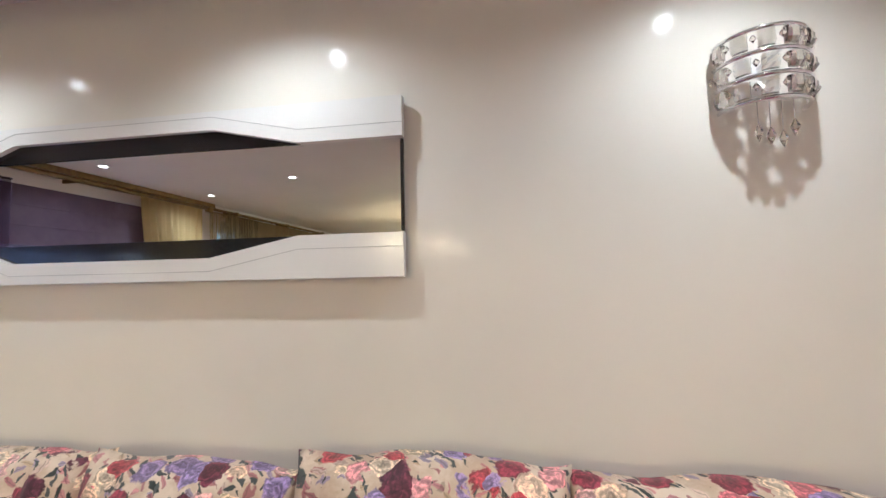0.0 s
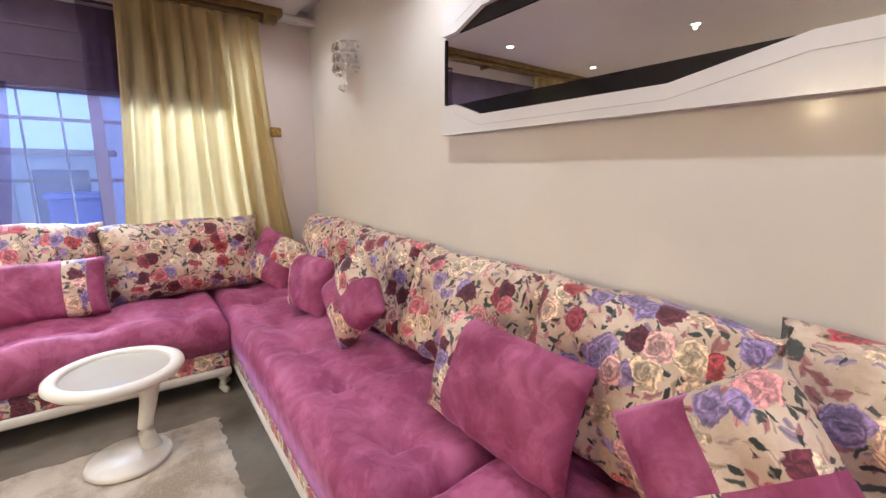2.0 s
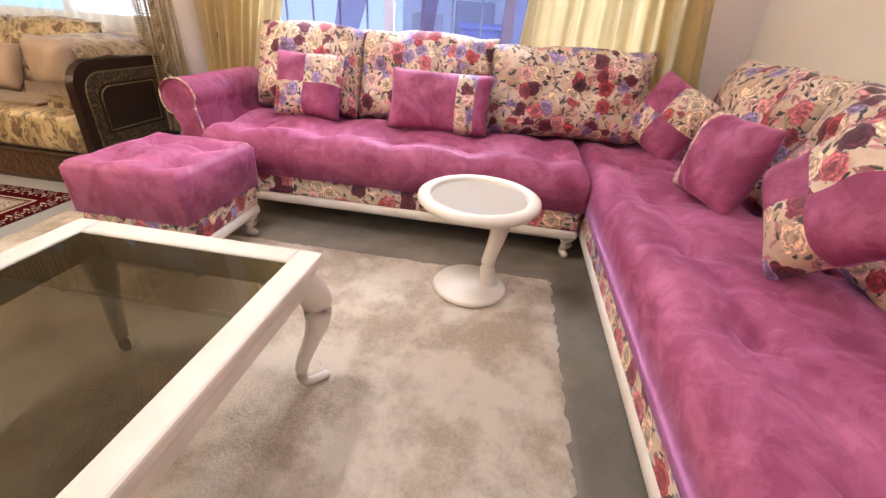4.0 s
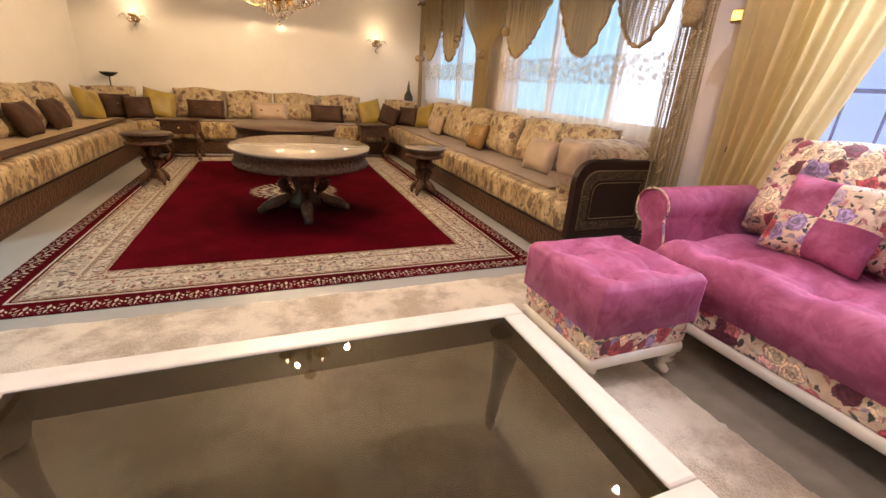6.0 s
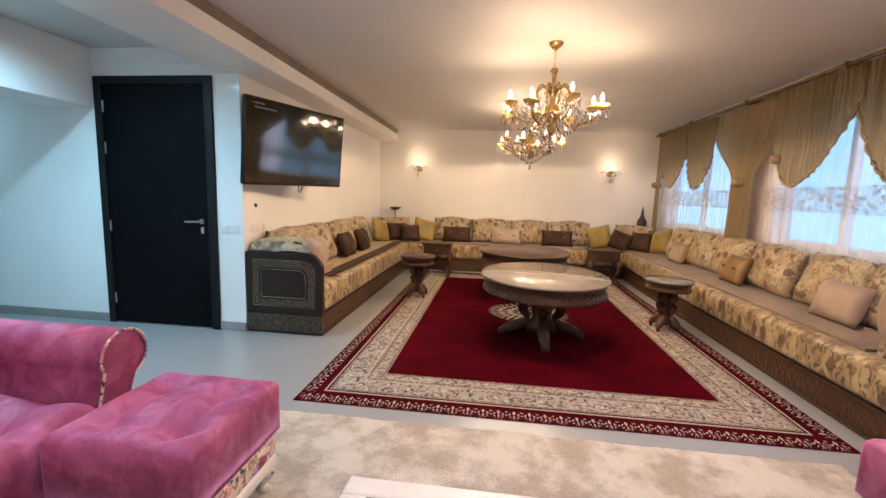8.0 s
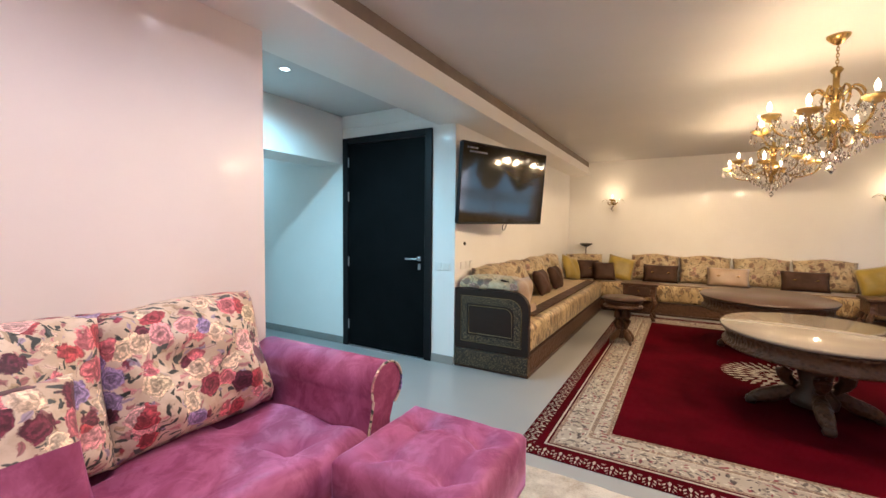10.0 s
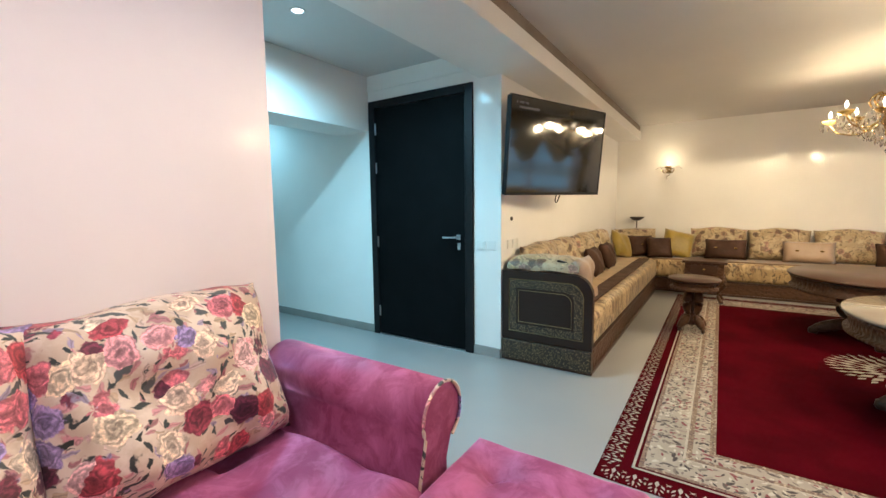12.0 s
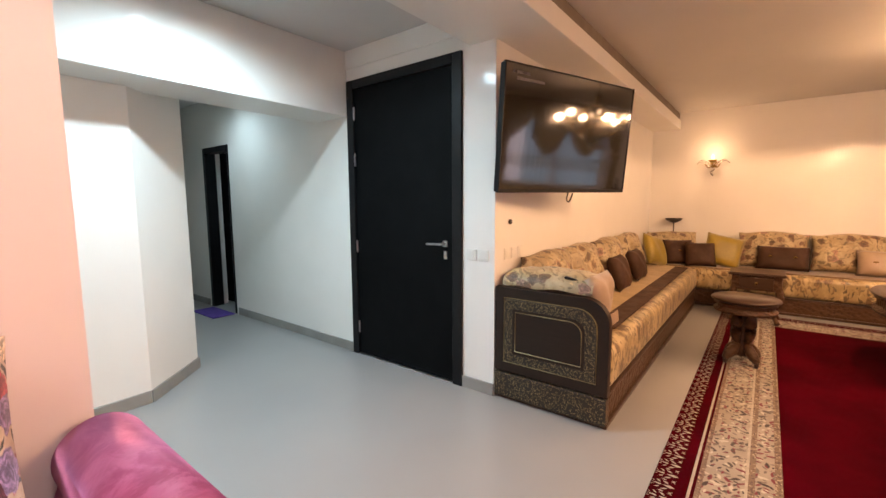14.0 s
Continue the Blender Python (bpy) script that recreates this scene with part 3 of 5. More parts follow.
# the window wall, built round its openings
WINDOWS = [(-1.05, 1.5, 0.92, 2.38), (2.38, 4.98, 0.94, 2.34), (5.68, 7.92, 0.94, 2.34)]
bm = bmesh.new()
edges = [S - 0.2] + [y for w in WINDOWS for y in w[:2]] + [N + 0.2]
for a, b in zip(edges[::2], edges[1::2]):
    add_box(bm, (E, a, 0), (E + 0.2, b, CEIL))
for y0, y1, z0, z1 in WINDOWS:
    add_box(bm, (E, y0, 0), (E + 0.2, y1, z0))
    add_box(bm, (E, y0, z1), (E + 0.2, y1, CEIL))
structure("wall_east", bm, pink_paint, "pale wall with the windows")

# the hall wall with the entrance door and a narrow doorway
DOOR = (-2.59, -1.40, 2.35)
GAP = (-5.43, -4.77, 2.03)
outline = [(-7.4, 0), (GAP[0], 0), (GAP[0], GAP[2]), (GAP[1], GAP[2]), (GAP[1], 0), (DOOR[0], 0), (DOOR[0], DOOR[2]), (DOOR[1], DOOR[2]), (DOOR[1], 0), (TVX, 0), (TVX, CEIL), (-7.4, CEIL)]
bm = prism(outline, lambda u, v, d: (u, DOORY + d, v), 0, 0.2)
structure("wall_hall_north", bm, white_paint, "white hall wall")
bm = bmesh.new()
plan = [(-7.4, 2.47), (-3.33, 2.47), (-2.93, 2.02), (-2.93, S), (-3.2, S), (-3.2, 1.9), (-3.45, 2.25), (-7.4, 2.25)]
add_prism(bm, plan, lambda u, v, d: (u, v, d), 0, CEIL)
structure("wall_hall_west", bm, white_paint, "white hall wall with a slanted corner")
structure("wall_hall_south", box((-2.93, S - 0.2, 0), (TVX - 0.15, S, CEIL)), white_paint, "white hall wall")
structure("wall_corridor_end", box((-7.4, 2.47, 0), (-7.2, DOORY, CEIL)), white_paint, "white corridor wall")
# the small room behind the doorway
bm = bmesh.new()
add_box(bm, (-6.4, 5.4, 0), (-4.2, 5.6, CEIL))
add_box(bm, (-6.6, DOORY + 0.2, 0), (-6.4, 5.6, CEIL))
add_box(bm, (-4.2, DOORY + 0.2, 0), (-4.0, 5.6, CEIL))
structure("wall_back_room", bm, white_paint, "white walls of the back room")

structure("trim", box((-2.6, DOORY - 0.016, 2.45), (TVX - 0.2, DOORY - 0.001, CEIL - 0.001), 0.004, 1), white_paint, "cornice step over the entrance door")
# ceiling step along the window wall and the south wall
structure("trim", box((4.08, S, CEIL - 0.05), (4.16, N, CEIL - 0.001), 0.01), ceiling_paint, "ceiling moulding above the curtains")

bm = bmesh.new()
H = 0.085
for a, b in (((GAP[1] + 0.06, DOORY - 0.014, 0), (DOOR[0] - 0.001, DOORY, H)), ((DOOR[1] + 0.001, DOORY - 0.014, 0), (TVX + 0.0, DOORY, H)),
             ((-7.2, DOORY - 0.014, 0), (GAP[0] - 0.06, DOORY, H)), ((-2.93, S, 0), (-2.916, 2.016, H)),
             ((-7.2, 2.47, 0), (-3.335, 2.484, H)), ((-0.1, S, 0), (3.2, S + 0.014, H)), ((TVX - 0.164, S, 0), (TVX - 0.15, 1.37, H)),
             ((TVX - 0.164, 1.37, 0), (TVX, 1.384, H))):
    add_box(bm, a, b, 0.003, 1)
add_prism(bm, [(-3.33, 2.47), (-2.93, 2.02), (-2.916, 2.025), (-3.325, 2.486)], lambda u, v, d: (u, v, d), 0, H)
structure("baseboard", bm, skirting_grey, "low grey baseboard")


# ---- windows ----
def window(i, y0, y1, z0, z1, posts):
    w = structure("window_%d" % i, box((E + 0.03, y0 - 0.02, z0 - 0.035), (E + 0.2, y1 + 0.02, z0 - 0.002), 0.006), white_plastic, "white framed window with a sill")
    bm = bmesh.new()
    for a, b in (((y0, z0), (y1, z0 + 0.06)), ((y0, z1 - 0.06), (y1, z1)), ((y0, z0 + 0.06), (y0 + 0.06, z1 - 0.06)), ((y1 - 0.06, z0 + 0.06), (y1, z1 - 0.06))):
        add_box(bm, (E + 0.09, a[0], a[1]), (E + 0.15, b[0], b[1]), 0.004, 1)
    part("window_frame", bm, white_plastic, w)
    for p in posts:
        part("mullion", box((E + 0.085, p - 0.035, z0 + 0.06), (E + 0.155, p + 0.035, z1 - 0.06), 0.004, 1), white_plastic, w)
    stops = [y0 + 0.06] + [q for p in posts for q in (p - 0.035, p + 0.035)] + [y1 - 0.06]
    for a, b in zip(stops[::2], stops[1::2]):
        pane = part("pane", box((E + 0.115, a, z0 + 0.06), (E + 0.121, b, z1 - 0.06)), clear_glass, w)
        pane.visible_shadow = False
    return w


window(1, *WINDOWS[0], [-0.2, 0.62])
window(2, *WINDOWS[1], [3.15, 4.14])
window(3, *WINDOWS[2], [6.8])

# ---- outside ----
structure("ground", box((E + 0.2, -14, -0.4), (26, 30, -0.3)), plain("pale_paving", (0.42, 0.40, 0.36), (0.36, 0.34, 0.31), 0.8, 2), "pale paving outside")
# emissive boards stand in for the view and send daylight through the windows
structure("backdrop", box((9.0, -9, -0.3), (9.05, 5.0, 5)), glowing("hazy_blue_glow", (0.40, 0.56, 0.95), 1.1), "glowing board for the hazy blue distance")
structure("backdrop", box((9.0, 5.0, -0.3), (9.05, 8.3, 5)), glowing("white_daylight_glow", (0.92, 0.97, 1.0), 3.2), "glowing board for white daylight")
structure("backdrop", box((9.0, 8.3, -0.3), (9.05, 26, 5)), glowing("turquoise_glow", (0.40, 0.76, 0.90), 1.5), "glowing board for the bright turquoise distance")

grille_paint = plain("grey_grille_paint", (0.10, 0.10, 0.14), (0.14, 0.14, 0.18), 0.5)
grille = thing("window_grille", pose(E + 0.3, 0, 0), "dark painted security grille outside the window", "grille")
for k in range(13):
    y = -1.05 + k * 0.21
    part("bar", tube([(0, y, 0.75), (0, y, 2.45)], 0.008, 6), grille_paint, grille)
for y in (-1.12, 1.57):
    for z in (0.9, 2.3):
        part("bracket", box((-0.11, y - 0.01, z - 0.01), (0.0, y + 0.01, z + 0.01)), grille_paint, grille)
for z in (0.9, 1.32, 1.74, 2.3):
    part("rail", box((-0.006, -1.15, z - 0.012), (0.006, 1.6, z + 0.012)), grille_paint, grille)

house = thing("neighbour_house", pose(8.6, 0.6, -0.3), "pale house across the yard with a dark doorway", "house")
part("wall", box((0, -0.7, 0), (0.3, 1.0, 1.9)), plain("pale_blue_render", (0.45, 0.55, 0.75), (0.52, 0.62, 0.8), 0.8), house)
part("door", box((-0.05, -0.45, 0), (-0.002, 0.15, 1.7), 0.01), plain("dark_blue_door", (0.10, 0.12, 0.22), (0.13, 0.15, 0.26), 0.6), house)
part("window", box((-0.04, 0.35, 0.8), (-0.002, 0.85, 1.5), 0.01), plain("grey_shutter", (0.3, 0.34, 0.42), (0.34, 0.38, 0.46), 0.6), house)
part("roof", box((-0.2, -0.8, 1.9), (0.32, 1.1, 1.98), 0.02), plain("grey_roof_edge", (0.3, 0.3, 0.33), (0.36, 0.36, 0.38), 0.7), house)
bin_ob = thing("storage_bin", pose(7.6, 0.2, -0.3), "blue plastic storage bin in the yard", "bin")
part("body", box((-0.25, -0.3, 0), (0.25, 0.3, 1.35), 0.04), plain("blue_plastic", (0.03, 0.07, 0.5), (0.05, 0.1, 0.56), 0.4), bin_ob)
part("lid", box((-0.28, -0.33, 1.35), (0.28, 0.33, 1.42), 0.02), plain("light_blue_plastic", (0.06, 0.12, 0.6), (0.08, 0.14, 0.66), 0.4), bin_ob)


# ---- doors ----
d = structure("door_1", box((-2.52, DOORY + 0.0, 0.012), (-1.485, DOORY + 0.045, 2.275), 0.003, 1), black_door, "tall closed black entrance door")
bm = bmesh.new()
for a, b in (((-2.59, -0.022, 0), (-2.515, 0.2, 2.35)), ((-1.48, -0.022, 0), (-1.40, 0.2, 2.35)), ((-2.515, -0.022, 2.28), (-1.48, 0.2, 2.35))):
    add_box(bm, (a[0], DOORY + a[1], a[2]), (b[0], DOORY + b[1], b[2]), 0.003, 1)
part("door_frame", bm, black_frame, d)
for z in (2.08, 1.70, 0.965, 0.25):
    part("hinge", lathe([(0.0, -0.055), (0.008, -0.052), (0.008, 0.052), (0.0, 0.055)], (-2.508, DOORY - 0.012, z), 8), steel, d)
bm = box((-1.575, DOORY - 0.012, 1.015), (-1.535, DOORY + 0.001, 1.06), 0.003)
add_tube(bm, curve([(-1.555, DOORY - 0.01, 1.038), (-1.555, DOORY - 0.05, 1.038), (-1.59, DOORY - 0.058, 1.036), (-1.69, DOORY - 0.055, 1.034)], 4), [0.009] * 13, 8)
part("door_handle", bm, steel, d, "brushed steel lever handle")
bm = box((-1.565, DOORY - 0.010, 0.925), (-1.535, DOORY + 0.001, 0.985), 0.003)
add_box(bm, (-1.553, DOORY - 0.012, 0.94), (-1.547, DOORY - 0.009, 0.962))
part("keyhole_plate", bm, steel, d)
part("threshold", box((-2.515, DOORY - 0.02, 0.0), (-1.48, DOORY + 0.16, 0.010), 0.003), steel, d, "thin metal threshold")

d2 = structure("door_2", box((-5.99, DOORY + 0.25, 0.01), (-5.37, DOORY + 0.29, 2.0), 0.003, 1), black_door, "open black door of the back room")
bm = bmesh.new()
for a, b in (((-5.43, -0.012, 0), (-5.365, 0.115, 2.03)), ((-4.80, -0.012, 0), (-4.77, 0.04, 2.03)), ((-5.365, -0.012, 1.965), (-4.80, 0.115, 2.03))):
    add_box(bm, (a[0], DOORY + a[1], a[2]), (b[0], DOORY + b[1], b[2]), 0.003, 1)
part("door_frame", bm, black_frame, d2)

tagged(part("door_mat", box((-5.32, 3.2, 0.0), (-4.75, 3.46, 0.012), 0.004), purple_mat), "small purple mat before the doorway", "mat")


def plate(x, y, z, along):
    p = thing("light_switch", pose(x, y, z, 0, 0, along), "white plastic switch plate on the wall", "switch", "switch plates")
    part("cover", box((-0.04, -0.009, -0.04), (0.04, 0, 0.04), 0.004), white_plastic, p)
    part("rocker", box((-0.026, -0.013, -0.028), (0.026, -0.008, 0.028), 0.003), white_plastic, p)
    return p


for x in (-1.325, -1.225):
    plate(x, DOORY, 0.975, 0)
for y in (3.66, 3.76, 3.86):
    plate(TVX, y, 0.98, 90)
tagged(part("wall_socket", lathe([(0.0, 0), (0.018, 0), (0.018, 0.012), (0, 0.014)], (0, 0, 0), 10), dark_metal), "small dark cable socket on the wall", "socket").matrix_basis = pose(TVX, 3.7, 1.2, 0, 90, 0)


# ---- ceiling lights ----
def downlight(x, y, z, disc):
    d = thing("downlight", pose(x, y, z), "small round recessed ceiling downlight, lit", "downlight", "ceiling downlights")
    part("ring", lathe([(0.034, 0.0), (0.034, -0.004), (0.048, -0.008), (0.052, -0.003), (0.052, 0.0)], (0, 0, 0), 20), white_lacquer, d, "", True)
    part("bulb", lathe([(0.0, -0.001), (0.033, -0.001), (0.033, -0.003), (0.0, -0.003)], (0, 0, 0), 16), disc, d)


for sx, sy, watts in SPOTS:
    downlight(sx, sy, CEIL, lamp_disc)
for sx, sy in ((-1.98, 2.2), (-1.98, 0.4), (-4.3, 3.0)):
    downlight(sx, sy, CEIL, lamp_disc_cool)

# ---- the rose sitting corner ----
def frame_ring(x0, x1, y0, y1, w, z0, z1, bevel=0.006):
    bm = bmesh.new()
    for a, b in (((x0, y0), (x1, y0 + w)), ((x0, y1 - w), (x1, y1)), ((x0, y0 + w), (x0 + w, y1 - w)), ((x1 - w, y0 + w), (x1, y1 - w))):
        add_box(bm, (a[0], a[1], z0), (b[0], b[1], z1), bevel, 2)
    return bm


def scroll_foot(parent, x, y, dx, dy):
    """A small carved foot that curls outwards."""
    pts = curve([(x, y, 0.135), (x + 0.02 * dx, y + 0.02 * dy, 0.10), (x - 0.005 * dx, y - 0.005 * dy, 0.055), (x + 0.025 * dx, y + 0.025 * dy, 0.016)], 4)
    bm = tube(pts, [0.034, 0.035, 0.034, 0.031, 0.028, 0.024, 0.021, 0.020, 0.020, 0.021, 0.022, 0.021, 0.016], 10)
    part("foot", bm, ivory_wood, parent, "", True)


def upholstered_base(parent, x0, x1, y0, y1, nx, ny, puff=0.042):
    part("rail", box((x0 + 0.005, y0 + 0.005, 0.13), (x1 - 0.005, y1 - 0.005, 0.19), 0.022, 3), ivory_wood, parent, "ivory painted rail", True)
    part("band", box((x0 + 0.012, y0 + 0.012, 0.188), (x1 - 0.012, y1 - 0.012, 0.305), 0.01, 2), rose_print, parent, "rose printed band")
    part("seat", tufted(x0, x1, y0, y1, 0.30, 0.53 - 0.4 * puff, nx, ny, 0.05 if puff > 0.02 else 0.052, 0.02, puff, "diamond" if puff > 0.02 else "cross", 0.055 if puff > 0.02 else 0.03), pink_velvet, parent, "buttoned pink velvet seat")
    for x, dx in ((x0 + 0.06, -1), (x1 - 0.06, 1)):
        for y, dy in ((y0 + 0.06, -1), (y1 - 0.06, 1)):
            scroll_foot(parent, x, y, dx, dy)


def rolled_arm(parent, x0, x1, y, side, front):
    """An arm along x with a roll that leans to side (+1: north); front: the x of its face."""
    outline = []
    for k in range(27):
        a = radians(-60 + k * 266 / 26)
        outline.append((side * (0.03 + 0.105 * math.cos(a)), 0.66 + 0.105 * math.sin(a)))
    outline += [(-0.105 * side, 0.50), (-0.10 * side, 0.30), (0.055 * side, 0.30), (0.055 * side, 0.50)]
    bm = prism(outline, lambda u, v, d: (d, y + u, v), x0, x1)
    part("arm", bm, pink_velvet, parent, "rolled pink velvet arm", True)
    pts = [(front, y + u, v) for u, v in outline[:27]] + [(front, y - 0.105 * side, 0.45), (front, y - 0.10 * side, 0.31)]
    part("piping", tube(pts, 0.006, 6), rose_print, parent, "printed piping")


X0, X1 = -1.12, 4.2
YF = -0.75
south = thing("sofa", pose(0, 0, 0), "long pink velvet sofa with a rose printed band and ivory rail", "sofa", "rose sofa units")
upholstered_base(south, 1.395, X1, S + 0.03, YF, 6, 2)
south_2 = thing("sofa", pose(0, 0, 0), "pink velvet sofa unit in the corner under the mirror wall", "sofa", "rose sofa units")
upholstered_base(south_2, X0, 1.385, S + 0.03, YF, 5, 2)
east = thing("sofa", pose(0, 0, 0), "pink velvet sofa under the curtained window with a rolled arm", "sofa", "rose sofa units")
upholstered_base(east, 3.27, X1, YF + 0.004, 1.40, 2, 5)
rolled_arm(east, 3.33, 4.16, 1.50, 1, 3.325)
west = thing("sofa", pose(0, 0, 0), "pink velvet sofa against the rosy wall with a rolled arm", "sofa", "rose sofa units")
upholstered_base(west, X0, -0.29, YF + 0.004, 1.24, 2, 4)
rolled_arm(west, -1.12, -0.325, 1.345, 1, -0.32)


slump = random.Random(21)


def back_cushion(x, y, w, wall, lean=19, h=0.56, t=0.27, z=0.52):
    r = slump.uniform
    c = part("back_cushion", pillow_mesh(w * r(0.99, 1.03), h * r(0.95, 1.02), t * r(0.95, 1.12), 30, r(0.005, 0.03), None, 0.0, 0.030), rose_print)
    c.matrix_basis = pose(x, y, z - 0.004, -lean - r(-4, 0), r(-1.6, 1.6), FACE[wall] + r(-3, 3))
    return tagged(c, "plump rose printed back cushion leaning on the wall", "cushion", "rose back cushions")


for a, b in ((3.88, 3.06), (3.06, 2.27), (2.27, 1.48), (1.48, 0.80), (0.80, 0.03), (0.03, -0.75)):
    back_cushion((a + b) / 2, -1.40, a - b + 0.03, "south")
for a, b in ((1.42, 0.72), (0.72, -0.15), (-0.15, -1.12)):
    back_cushion(3.94, (a + b) / 2, a - b + 0.03, "east")
for a, b in ((1.20, 0.57), (0.57, -0.10), (-0.10, -0.85)):
    back_cushion(-0.89, (a + b) / 2, a - b + 0.03, "west")


def checks(u, v):
    return 1 if (u < 0.5) == (v < 0.5) else 0


def end_strip(u, v):
    return 1 if 0.66 < u < 0.86 else 0


def side_strip(u, v):
    return 1 if u < 0.22 else 0


def throw(x, y, z, w, h, wall, turn, lean, roll, pick, label):
    c = part("throw_pillow", pillow_mesh(w, h, 0.17, 22, 0, pick, 0.0, 0.012), [pink_velvet, rose_print])
    c.matrix_basis = pose(x, y, z, 0, 0, FACE[wall] + turn) @ pose(0, 0, 0, -lean, 0, 0) @ pose(0, 0, h / 2, 0, roll, 0) @ pose(0, 0, -h / 2)
    return tagged(c, label, "pillow", "throw pillows")


PATCH = "square pink and rose print patchwork pillow on the sofa"
STRIP = "pink velvet pillow with a rose print strip"
throw(3.74, -1.12, 0.545, 0.42, 0.40, "south", 36, 18, 20, checks, PATCH)
throw(3.02, -1.13, 0.535, 0.40, 0.36, "south", 10, 16, 0, side_strip, "pink velvet pillow with a rose print edge")
throw(2.36, -1.12, 0.60, 0.38, 0.38, "south", 6, 14, -46, checks, "patchwork pillow standing on its corner")
throw(1.40, -1.17, 0.535, 0.60, 0.38, "south", 3, 16, 2, side_strip, STRIP)
throw(0.76, -1.17, 0.62, 0.38, 0.38, "south", 0, 18, -40, checks, PATCH)
throw(3.72, 0.98, 0.535, 0.44, 0.40, "east", 0, 22, 0, checks, PATCH)
throw(3.70, 0.14, 0.535, 0.62, 0.36, "east", 0, 22, 0, end_strip, STRIP)
throw(-0.66, 0.22, 0.535, 0.44, 0.40, "west", 0, 20, 0, checks, PATCH)
throw(-0.62, -0.95, 0.535, 0.44, 0.40, "south", 20, 20, 0, side_strip, "pink velvet pillow in the sofa corner")


def ottoman(x0, x1, y0, y1):
    o = thing("ottoman", pose((x0 + x1) / 2, (y0 + y1) / 2, 0), "square buttoned pink velvet ottoman with a rose printed band", "ottoman", "ottomans")
    w, d = (x1 - x0) / 2, (y1 - y0) / 2
    upholstered_base(o, -w, w, -d, d, 2, 2, 0.006)
    return o


ottoman(2.57, 3.12, 0.985, 1.52)
ottoman(-0.285, 0.265, 1.0, 1.54)

# a low taupe carpet under the sofas and the shag carpet on top of it
bm = box((-1.0, -1.5, 0.0), (3.9, 1.50, 0.006), 0.002, 1)
tagged(part("carpet", bm, taupe_pile), "dark taupe low pile carpet under the pink sofas", "carpet")

# the shag carpet
rnd = random.Random(4)


def shag_top(u, v):
    x, y = -0.5 + 3.55 * u, -0.62 + 2.8 * v
    rim = min(u, 1 - u, v, 1 - v) < 0.001
    if rim:
        return (x + rnd.uniform(-0.012, 0.012), y + rnd.uniform(-0.012, 0.012), 0.001)
    return (x, y, 0.022 + 0.006 * noise.noise(Vector((x * 9, y * 9, 0))) + rnd.uniform(-0.003, 0.003))


tagged(part("carpet", sheet(120, 96, shag_top), cream_shag), "cream and taupe shag carpet under the coffee table", "carpet")


# the coffee table
def coffee_table(x0, x1, y0, y1, z):
    t = thing("coffee_table", pose((x0 + x1) / 2, (y0 + y1) / 2, 0), "ivory coffee table with a smoked glass top and curved legs", "coffee table")
    w, d = (x1 - x0) / 2, (y1 - y0) / 2
    part("top_frame", frame_ring(-w, w, -d, d, 0.075, z - 0.035, z, 0.008), ivory_wood, t)
    part("glass_top", box((-w + 0.075, -d + 0.075, z - 0.014), (w - 0.075, d - 0.075, z - 0.006)), smoked_glass, t, "smoked brown glass")
    part("apron", frame_ring(-w + 0.03, w - 0.03, -d + 0.03, d - 0.03, 0.022, z - 0.115, z - 0.035, 0.004), ivory_wood, t)
    part("apron_moulding", frame_ring(-w + 0.018, w - 0.018, -d + 0.018, d - 0.018, 0.012, z - 0.062, z - 0.046, 0.004), ivory_wood, t)
    for sx in (-1, 1):
        for sy in (-1, 1):
            bx, by = sx * (w - 0.07), sy * (d - 0.07)
            pts = curve([(bx, by, z - 0.05), (bx + 0.05 * sx, by + 0.04 * sy, z - 0.15), (bx + 0.045 * sx, by + 0.04 * sy, z - 0.26), (bx + 0.0 * sx, by, 0.13), (bx + 0.005 * sx, by + 0.004 * sy, 0.05), (bx + 0.07 * sx, by + 0.05 * sy, 0.03)], 4)
            n = len(pts)
            rr = [0.045 + 0.012 * math.sin(math.pi * min(1, k / (n * 0.45))) - 0.030 * min(1.0, k / (n * 0.75)) for k in range(n)]
            part("leg", tube(pts, rr, 10), ivory_wood, t, "", True)


coffee_table(0.786, 2.172, 0.195, 0.995, 0.522)

# the little round side table
st = thing("side_table", pose(2.85, -0.21, 0), "round ivory side table with a pale glass inset and offset column", "side table")
part("base", lathe([(0, 0.005), (0.165, 0.005), (0.175, 0.018), (0.165, 0.032), (0.05, 0.045), (0, 0.05)], (0, 0, 0.02), 36), ivory_wood, st, "", True)
part("column", tube(curve([(0.02, -0.09, 0.05), (0.025, -0.075, 0.16), (0.02, -0.10, 0.30), (0.0, -0.12, 0.46)], 5), [0.045, 0.042, 0.038, 0.036, 0.035, 0.034, 0.033, 0.033, 0.034, 0.036, 0.038, 0.040, 0.042, 0.045, 0.048, 0.05], 14), ivory_wood, st, "", True)
part("top_rim", lathe([(0.205, 0.468), (0.205, 0.492), (0.215, 0.503), (0.245, 0.505), (0.262, 0.495), (0.265, 0.478), (0.25, 0.462), (0.0, 0.455)], (0, 0, 0), 48), ivory_wood, st, "", True)
part("glass_inset", lathe([(0, 0.474), (0.205, 0.474), (0.205, 0.486), (0, 0.486)], (0, 0, 0), 40), frosted_top, st, "pale glass inset")

# ---- mirror ----
mx0, mx1, mz0, mz1 = 0.49, 2.273, 1.572, 2.158
mirror = thing("wall_mirror", pose(0, S, 0), "long mirror in a white lacquered angular frame", "mirror")
W = mx1 - mx0


def on_wall(u, v, dd):
    return (mx1 - u * W, dd, v)


